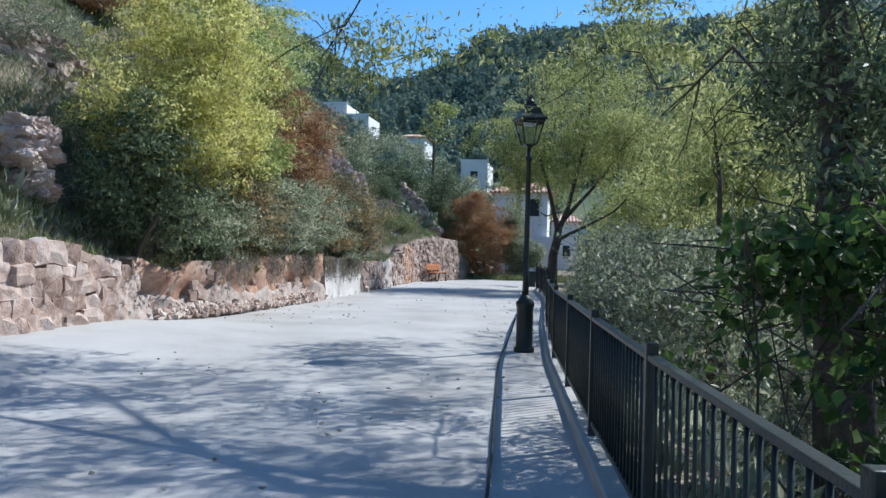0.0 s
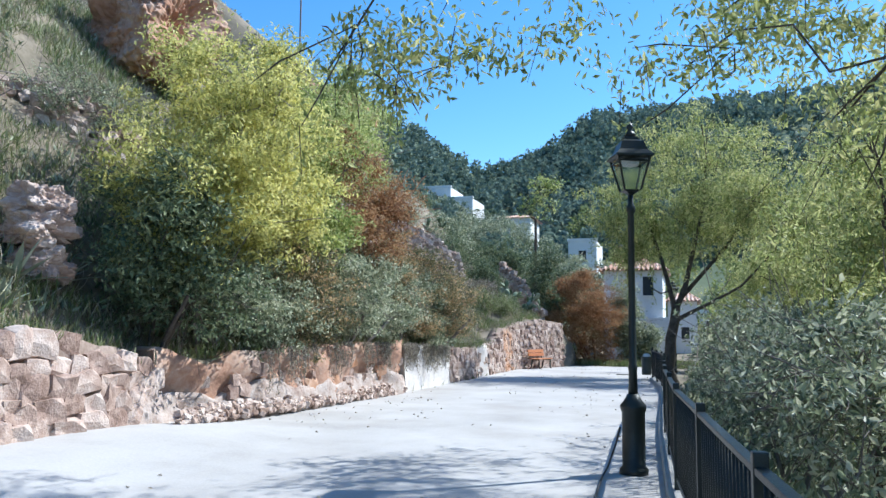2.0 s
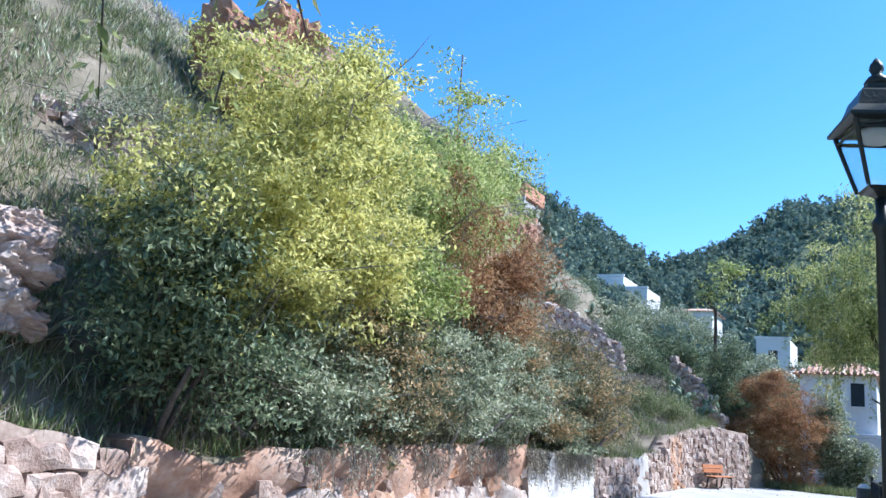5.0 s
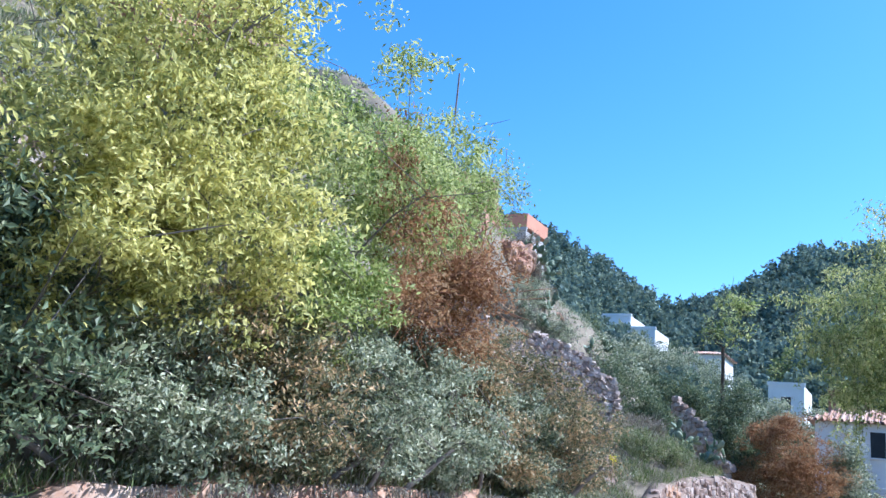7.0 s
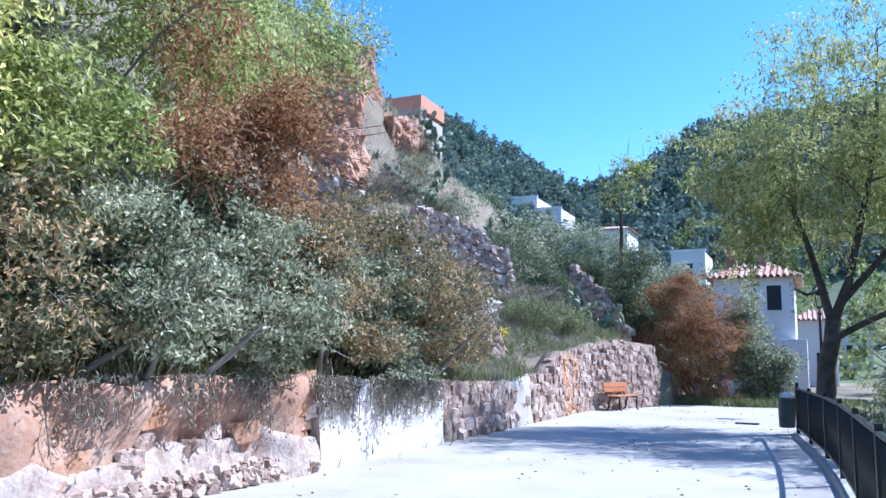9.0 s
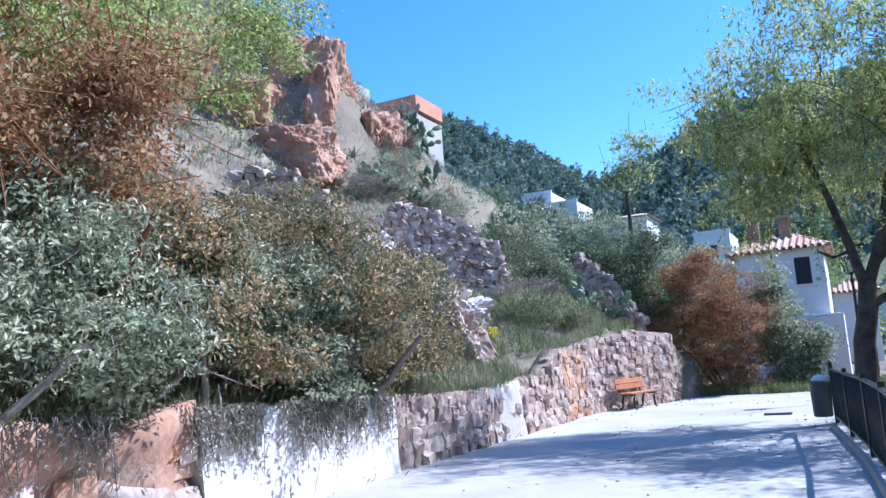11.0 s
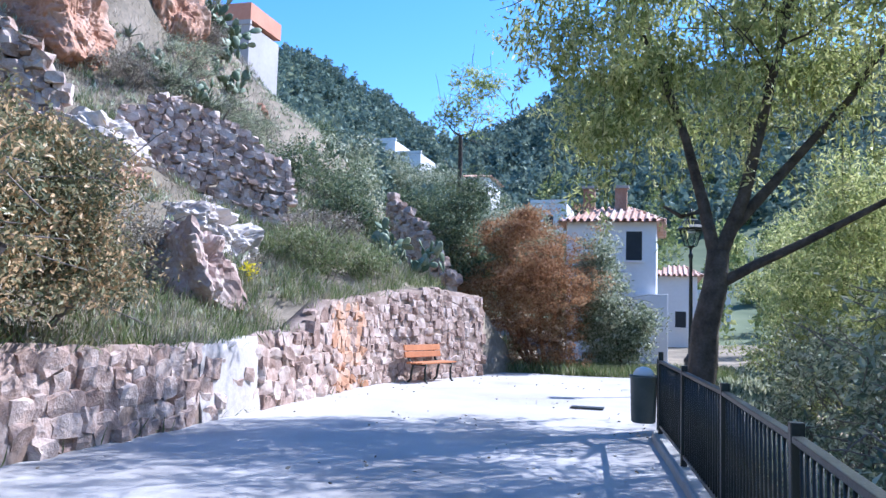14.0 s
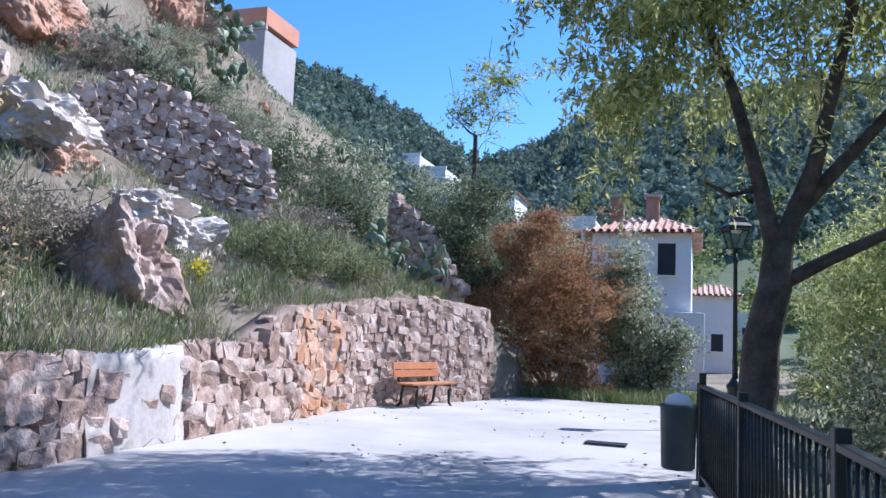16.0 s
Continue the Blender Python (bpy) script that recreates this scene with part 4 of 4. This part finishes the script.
tree("lime_tree", (-10.0, 10.2, ground(-10.0, 10.2)), [(-9.8, 10.0, 9.4, 1.3, 1.4, 1.2), (-10.3, 9.0, 10.2, 1.2, 1.2, 1.0)], L_LIME, "light green tree high on the slope", clumps=220, leaves=50, size=0.11, tight=0.22, trunk_r=0.08)
for (x, y, s) in ((-4.9, 60, 7.5), (-6.4, 58, 6.6), (-7.8, 64, 8.0), (-3.2, 62, 5.6), (-11.5, 62, 9.4), (-10, 70, 9.6), (-14.5, 72, 12.2), (-18.5, 76, 14.4), (-22, 82, 16.2), (-17, 88, 14.6), (-20.5, 90, 16.0), (-13.5, 84, 12.6), (-24.5, 88, 17.0), (-13.5, 52, 9.6), (-16.5, 58, 12)):
    tree("carob_tree", (x, y, ground(x, y)), [(x, y, s - 1.6, 1.9, 1.6, 1.5), (x + 1.0, y, s - 2.8, 1.7, 1.5, 1.3), (x - 1.2, y + 0.5, s - 2.2, 1.5, 1.4, 1.4)], L_DARK if int(y) % 4 else L_GREY, "dark green tree among the village houses", clumps=170, leaves=46, size=0.2, tight=0.36, trunk_r=0.12, limbs=16)

for (x, y) in ((-8.5, 26.5), (-7.4, 29.0), (-10.5, 24.8), (-12.2, 36.5), (-10.2, 39.8), (-6.8, 35.6), (-8.4, 17.0), (-8.8, 12.4), (-7.2, 7.4), (-13.6, 40.0), (-14.4, 41.4), (-13.0, 38.6), (-15.6, 43.4), (-12.8, 42.2), (-12.4, 35.6), (-11.6, 38.6), (-13.4, 44.0)):
    z = ground(x, y)
    tree("dry_shrub", (x, y, z), [(x, y, z + 0.45, 0.8, 0.9, 0.45), (x + 0.3, y + 0.5, z + 0.3, 0.6, 0.6, 0.35)], L_DRY if int(y) % 2 else L_GREY, "grey dry shrub on the slope", "bush", clumps=90, leaves=40, size=0.09, tight=0.13, aspect=0.25, trunk_r=0.02, stems=3, limbs=40, bark=M_TWIG)

# ---- valley side ----
tree("willow", (1.85, 29.5, -0.4), [(0.8, 29.8, 4.5, 0.7, 0.8, 0.6), (2.0, 30.0, 6.4, 2.2, 2.0, 1.6), (4.6, 30.4, 6.8, 2.4, 2.2, 2.0), (3.2, 29.6, 8.2, 2.0, 1.8, 1.1), (0.5, 29.8, 5.6, 1.0, 1.2, 0.8), (6.3, 30.6, 4.6, 1.6, 1.8, 1.8), (2.2, 30.6, 5.2, 1.6, 1.4, 1.0), (0.3, 30.2, 4.4, 0.8, 0.9, 0.6), (5.6, 27.4, 5.8, 1.7, 1.9, 1.3)],
     L_WILLOW, "large willow with a dark leaning trunk beside the railing", clumps=950, leaves=54, size=0.12, tight=0.26, aspect=0.32, trunk_r=0.21, droop=0.9, strands=300, lean=(2.15, 29.7, 2.5), limbs=60, bough=0.2,
     boughs=[([(2.12, 29.7, 2.4), (1.95, 29.7, 3.2), (1.7, 29.8, 4.2), (1.3, 29.9, 5.4), (0.9, 30, 6.2)], 0.105, 0.025), ([(2.15, 29.7, 2.4), (2.5, 29.7, 3.3), (2.8, 29.8, 4.6), (3.2, 29.8, 6.4), (3.3, 29.7, 8.2)], 0.115, 0.025),
             ([(2.08, 29.66, 2.0), (2.6, 29.6, 2.3), (3.3, 29.4, 2.65), (4.3, 29.2, 3.2), (5.4, 28.6, 4.4)], 0.085, 0.025), ([(2.3, 29.7, 2.8), (2.9, 29.9, 3.5), (4.0, 30.2, 4.8), (5.0, 30.4, 6.4)], 0.09, 0.03), ([(1.95, 29.7, 3.1), (1.65, 29.6, 3.0), (1.4, 29.6, 3.15)], 0.05, 0.02)])
tree("overhanging_tree", (4.7, 3.7, -2.4), [(4.5, 4.4, 5.9, 1.3, 2.0, 1.0), (2.2, 6.6, 5.6, 2.1, 2.0, 0.6), (0.6, 5.4, 6.0, 1.6, 1.8, 0.6), (2.6, 9.3, 6.9, 1.7, 1.5, 0.6), (0.5, 8.9, 6.6, 1.5, 1.3, 0.5),
     (0.4, 6.4, 3.8, 0.9, 0.7, 0.4), (1.2, 6.6, 3.95, 0.9, 0.7, 0.4), (2.0, 6.6, 3.85, 0.9, 0.7, 0.4), (2.7, 6.4, 3.7, 0.8, 0.7, 0.4), (3.4, 6.2, 3.5, 0.8, 0.8, 0.55),
     (3.0, 6.6, 3.5, 0.7, 0.6, 0.35),
     # unseen upper crown, added above the view to thicken shade on the road
     (3.6, 9.0, 8.2, 2.2, 2.2, 0.7), (5.6, 7.0, 7.7, 1.9, 2.3, 0.7), (1.6, 7.2, 7.6, 1.9, 1.9, 0.6), (6.0, 10.8, 8.2, 1.9, 1.9, 0.7), (5.0, 5.4, 7.2, 1.8, 1.8, 0.6), (7.2, 8.2, 7.9, 1.8, 1.9, 0.6), (6.4, 5.6, 7.0, 1.5, 1.6, 0.6)],
     L_WILLOW, "large tree with branches arching over the road", clumps=1350, leaves=30, size=0.08, tight=0.17, aspect=0.4, trunk_r=0.17, droop=0.8, strands=420, lean=(4.75, 4.1, 3.6), limbs=90, bough=0.16,
     boughs=[([(4.75, 4.1, 3.5), (4.4, 4.9, 4.7), (3.4, 5.8, 5.3), (2.0, 6.4, 5.5), (0.6, 6.4, 5.2)], 0.07, 0.02), ([(4.75, 4.1, 3.6), (4.9, 5.2, 5.6), (4.6, 7.2, 7.2), (3.8, 9.0, 8.0)], 0.09, 0.03)])
tree("elm_tree", (5.0, 2.6, -2.4), [(4.9, 3.0, 3.2, 0.7, 0.8, 1.2), (5.0, 3.6, 1.8, 0.7, 0.9, 0.9), (5.2, 5.2, 3.2, 0.8, 1.1, 1.3), (4.6, 4.2, 2.7, 0.5, 0.7, 0.6)],
     L_DARK, "dark grey-green elm with twisting branches behind the railing", clumps=230, leaves=34, size=0.09, tight=0.17, trunk_r=0.09, stems=2, limbs=60, lean=(4.9, 3.2, 2.4))
tree("overhanging_tree", (5.4, 12.6, -2.6), [(4.6, 12.5, 6.0, 1.5, 2.0, 1.2), (6.2, 13.5, 4.6, 1.6, 2.0, 1.8)],
     L_WILLOW, "tree in the valley with drooping branches", clumps=280, leaves=34, size=0.12, tight=0.28, aspect=0.34, trunk_r=0.15, droop=0.8, strands=60, limbs=24)
for (x, y, s) in ((6.4, 19.0, 1.0), (8.6, 25.5, 1.25), (7.4, 35.0, 1.2), (11.5, 31.0, 1.3), (11, 14, 1.2), (14, 22, 1.3), (9.5, 6.0, 1.2), (13.0, 42.0, 1.4), (6.5, 46.0, 1.0), (9.5, 52.0, 1.3), (14.5, 50.0, 1.4), (8.5, 60.0, 1.3), (6.0, 38.5, 1.0)):
    tree("poplar", (x, y, ground(x, y)), [(x, y, 2.6 * s, 1.9 * s, 1.9 * s, 2.0 * s), (x + 0.6, y - 0.4, 4.2 * s, 1.3 * s, 1.3 * s, 1.2 * s), (x - 0.8, y + 0.3, 0.6 * s, 1.5 * s, 1.5 * s, 1.2 * s)],
         L_WILLOW, "yellow-green leafy tree in the valley", clumps=420, leaves=50, size=0.14, tight=0.3, aspect=0.35, trunk_r=0.13, droop=0.6, strands=60)
for (x, y) in ((4.4, 8.2), (4.0, 12.0), (3.9, 15.5), (3.8, 19.0), (3.9, 22.4), (3.6, 25.8), (4.2, 33.2), (5.4, 4.4), (6.4, 10)):
    tree("bramble_bush", (x, y, ground(x, y)), [(x, y, ground(x, y) + 1.2, 1.0, 1.5, 1.1), (x + 0.4, y + 0.6, ground(x, y) + 1.9, 0.8, 1.0, 0.7)], L_GREY, "tangled grey-green bramble below the railing", "bush",
         clumps=180, leaves=36, size=0.10, tight=0.22, trunk_r=0.03, stems=5, bark=M_TWIG, limbs=60)
tree("mulberry_bush", (4.0, 1.6, -1.6), [(4.3, 1.9, 0.9, 0.5, 0.9, 0.7), (4.1, 3.1, 1.1, 0.45, 0.9, 0.6), (4.6, 2.2, 1.7, 0.45, 0.8, 0.5), (3.9, 4.4, 0.8, 0.4, 0.8, 0.5)], L_BROAD, "mulberry bush with broad fresh leaves behind the railing", "bush",
     clumps=120, leaves=15, size=0.105, tight=0.16, aspect=0.8, trunk_r=0.03, stems=4, limbs=50)


# ---- agaves and prickly pear ----
def blade_mesh():
    """One thick tapering agave blade of unit length along +x."""
    v, f = [], []
    for u, h in ((0, 0.07), (0.35, 0.085), (0.7, 0.06), (1.0, 0.004)):
        z = -0.14 * u * u
        v += [(u, h, z), (u, 0, z - 0.03 * (1 - u)), (u, -h, z), (u, 0, z + 0.012)]
    for k in range(3):
        for j in range(4):
            f.append((k * 4 + j, k * 4 + (j + 1) % 4, k * 4 + 4 + (j + 1) % 4, k * 4 + 4 + j))
    f.append((12, 13, 14, 15))
    return mesh_np("blade", v, f, L_AGAVE)


BLADE = blade_mesh()


def agave(x, y, z, s, n=15, label="grey-green agave rosette on the slope"):
    root = empty("agave", x, y, z, rng.uniform(0, 360))
    root.scale = (s, s, s)
    for i in range(n):
        child("blade", BLADE, root, Euler((0, -(0.25 + 1.1 * i / n), i * 2.4)).to_matrix().to_4x4())
    return tagged(root, label, "agave", "agaves on the slope")


def pad_mesh():
    """One flattened oval cactus pad of unit length standing on its narrow end."""
    bm = bmesh.new()
    bmesh.ops.create_uvsphere(bm, u_segments=8, v_segments=5, radius=0.5)
    for v in bm.verts:
        v.co = Vector((v.co.x * (0.62 + 0.3 * v.co.z), v.co.y * 0.17, v.co.z + 0.5))
    for f in bm.faces:
        f.smooth = True
    me = bpy.data.meshes.new("pad")
    bm.to_mesh(me)
    bm.free()
    me.materials.append(M_CACTUS)
    return me


PAD = pad_mesh()


def prickly_pear(x, y, z, size, n):
    """Pads that grow one from another's rim, three to five high."""
    root = empty("prickly_pear", x, y, z, 0)
    tagged(root, "grey-green prickly pear with flat oval pads", "cactus", "prickly pears on the slope")
    tips = [Matrix.Translation((rng.normal(0, 1.1), rng.normal(0, 0.8), -0.1)) for _ in range(max(3, n // 5))]
    for i in range(n):
        k = int(rng.integers(0, max(3, int(len(tips) * 0.75))))
        base = tips[k] if i >= 3 else tips[i]
        s = rng.uniform(0.75, 1.15)
        m = base @ Euler((rng.normal(0, 0.4), rng.normal(0, 0.6), rng.uniform(0, 6.28))).to_matrix().to_4x4()
        if (m @ Vector((0, 0, 1))).z < 0.1:
            m = Matrix.Translation(base.translation) @ Euler((rng.normal(0, 0.3), rng.normal(0, 0.3), rng.uniform(0, 6.28))).to_matrix().to_4x4()
        child("pad", PAD, root, Matrix.Scale(size, 4) @ m @ Matrix.Scale(s, 4))
        tips.append(m @ Matrix.Translation((0, 0, s * 0.93)))
    return root


def on_slope(x, y):
    return x, y, ground(x, y) - 0.02


for i in range(10):
    x, y = rng.uniform(-13.5, -11.5), rng.uniform(36, 40)
    agave(*on_slope(x, y), rng.uniform(0.4, 0.8))
for (x, y, size, n) in ((-5.7, 38.2, 0.36, 60), (-5.2, 37.8, 0.32, 40), (-6.1, 38.6, 0.34, 40), (-12.4, 36.9, 0.3, 44), (-11.7, 37.4, 0.28, 36), (-12.9, 37.3, 0.28, 30), (-14.6, 43.6, 0.42, 70),
                        (-15.4, 44.6, 0.46, 70), (-14.0, 43.0, 0.4, 50), (-15.2, 43.0, 0.45, 60), (-13.0, 49.5, 0.4, 36), (-11.5, 48.5, 0.36, 36), (-10.2, 48.0, 0.36, 30), (-14.2, 50.5, 0.42, 36), (-8.6, 46.5, 0.34, 30)):
    prickly_pear(x, y, ground(x, y) + 0.1, size * 1.05, n)
for (x, y, s) in ((-6.4, 9.0, 0.7), (-6.7, 10.2, 0.6), (-6.0, 8.4, 0.5)):
    agave(*on_slope(x, y), s)

# ---- undergrowth ----
def scatter(name, label, category, n, box, size, material, aspect=0.06, up=1.0, cond=None, clump=0):
    x = rng.uniform(box[0], box[1], n)
    y = rng.uniform(box[2], box[3], n)
    keep = [(a, b, ground(a, b)) for a, b in zip(x, y) if cond is None or cond(a, b)]
    p = np.array(keep)
    if clump:
        p = np.repeat(p, clump, 0)
        p[:, :2] += rng.normal(0, 0.10, (len(p), 2))
    ax = np.tile([0, 0, up], (len(p), 1)) + rng.normal(0, 0.35, (len(p), 3))
    return tagged(new(name, leaf_mesh(name, p, size, material, aspect, axis=ax)), label, category, kind="stuff")


behind = lambda a, b: a < wall_x(b) - 0.15 and noise.noise((a * 0.6, b * 0.6, 9)) > -0.35
bare = lambda a, b: b > 26 and a < wall_x(b) - 1.6
behind2 = lambda a, b: a < wall_x(b) - 0.15 and noise.noise((a * 0.5, b * 0.5, 2)) > 0.0
scatter("grass", "green and dry grass tufts on the slope", "grass", 17000, (-13, -4.4, 4, 41), 0.27, L_GRASS, 0.05, cond=lambda a, b: behind(a, b) and (not bare(a, b) or noise.noise((a * 0.7, b * 0.7, 6)) > 0.05), clump=10)
scatter("dry_scrub", "grey dry stems and scrub on the slope", "scrub", 17000, (-19, -4.6, 4, 48), 0.3, L_DRY, 0.035, cond=behind, clump=9)
scatter("low_scrub", "low grey-green scrub on the hillside", "scrub", 15000, (-30, -5.5, 4, 66), 0.17, L_GREY, 0.35, cond=lambda a, b: behind(a, b) and (not bare(a, b) or noise.noise((a * 0.9, b * 0.9, 16)) > -0.25), clump=9)
scatter("verge_grass", "grass along the foot of the railing and the road's end", "grass", 1500, (-3, 3.2, 39.9, 43), 0.35, L_GRASS, 0.05, clump=7)
scatter("valley_scrub", "dense green undergrowth on the valley side", "scrub", 7000, (2.6, 16, -5, 46), 0.24, L_GREY, 0.4, cond=lambda a, b: a > (fence_x(min(b, 28.3)) + 0.4 if b < 29 else 2.2), clump=8)
p = np.array([(-6.05, 31.2, 2.25)] * 60) + rng.normal(0, 0.09, (60, 3))
tagged(new("flowers", leaf_mesh("flowers", p, 0.07, L_FLOWER, 0.8)), "bright yellow flower cluster in the grass", "flowers", kind="stuff")

# hanging dry roots over the white wall and the clay bank
pts, ax = [], []
tb = Tubes(3)
for i in range(620):
    y = rng.uniform(12.5, 23.6)
    if noise.noise((y * 1.3, 0, 5)) < -0.12:
        continue
    if y < 19 and rng.random() < 0.55:
        continue
    x = wall_x(y) - 0.02 + rng.uniform(0.0, 0.06)
    zt = float(np.interp(y, TOP_Y, TOP_Z)) + 0.05
    ln = rng.uniform(0.12, 0.6) + 0.35 * rng.random() ** 4
    q = [(x, y, zt), (x + 0.05, y + rng.normal(0, 0.03), zt - ln * 0.5), (x + 0.06, y + rng.normal(0, 0.05), zt - ln)]
    tb.add(q, [0.008, 0.006, 0.003])
    for k in range(int(ln * 45)):
        t = rng.random()
        pts.append((x + 0.05 + rng.normal(0, 0.02), y + rng.normal(0, 0.05), zt - ln * t))
roots = empty("hanging_roots", -4.3, 18, 0)
tagged(roots, "dry brown trailing stems hanging over the wall", "hanging plant", kind="stuff")
inv = Matrix.Translation((4.3, -18, 0))
child("stems", tb.mesh("stems", M_TWIG), roots, inv)
child("leaves", leaf_mesh("leaves", pts, 0.07, L_DRY, 0.25, droop=1.2), roots, inv)

# litter on the road
lp = np.column_stack([rng.uniform(-4.2, 2.0, 900), rng.uniform(-2, 38, 900), np.full(900, 0.022)])
lp = lp[[noise.noise((a * 0.5, b * 0.4, 3)) > 0.05 or a < -3.7 for a, b, _ in lp]]
tagged(new("leaf_litter", leaf_mesh("leaf_litter", lp, 0.05, L_DRY, 0.5, axis=np.tile([1, 0, 0.02], (len(lp), 1)))), "dry fallen leaves on the road", "leaf litter", kind="stuff")
tagged(new("drain_cover", mesh_np("drain_cover", [(-0.1, 31.45, 0.016), (0.45, 31.45, 0.016), (0.45, 31.75, 0.016), (-0.1, 31.75, 0.016), (-0.1, 31.45, 0.03), (0.45, 31.45, 0.03), (0.45, 31.75, 0.03), (-0.1, 31.75, 0.03)],
    [(4, 5, 6, 7), (0, 1, 5, 4), (1, 2, 6, 5), (2, 3, 7, 6), (3, 0, 4, 7)], M_IRON)), "dark iron drain grate set in the road", "drain", kind="structure")

# ---- far woods ----
def woods(name, label, n, xr, yr, size, k, material, leaf):
    c = []
    while len(c) < n:
        y = yr[0] + (yr[1] - yr[0]) * rng.random() ** 1.2
        x = rng.uniform(*xr) * max(y, 90) / 250 * 1.0
        c.append((x, y, ground(x, y)))
    c = np.array(c)
    s = size * rng.uniform(0.6, 1.4, n)
    d = rng.normal(0, 1, (n * k, 3))
    d /= np.linalg.norm(d, axis=1, keepdims=True)
    h = rng.random((n * k, 1))
    p = np.repeat(c, k, 0)
    ss = np.repeat(s, k)[:, None]
    p = p + d * ss * np.array([0.55, 0.55, 0.35]) * (1.05 - h * 0.75) + np.hstack([np.zeros((n * k, 2)), h * ss * 1.5])
    return tagged(new(name, leaf_mesh(name, p, leaf, material, 0.7)), label, "woods", kind="stuff")


woods("pine_woods", "dark green pine forest on the far hills", 3600, (-190, 170), (115, 256), 2.5, 62, L_PINE_HAZED, 0.95)
woods("pine_woods", "pines and scrub on the nearer slope", 260, (-125, -22), (66, 120), 2.4, 150, L_PINE_HAZED, 0.5)
woods("broadleaf_woods", "light green trees on the valley floor", 110, (-30, 60), (70, 135), 2.6, 200, L_FAR, 0.4)

# ---- stones of the walls ----
lay_stones(wall_core_near, 3.1, 10.3, 0.26)
lay_stones(wall_bank, 10.6, 19.3, 0.2, rusty=((13, 20),), skip=0.72)
lay_stones(wall_mid, 23.6, 27.3, 0.2)
lay_stones(wall_patch, 27.2, 28.8, 0.17, skip=0.86)
lay_stones(wall_far, 28.7, 31.6, 0.2)
lay_stones(wall_far, 31.6, 38.2, 0.165, rusty=((31.6, 33.4),))
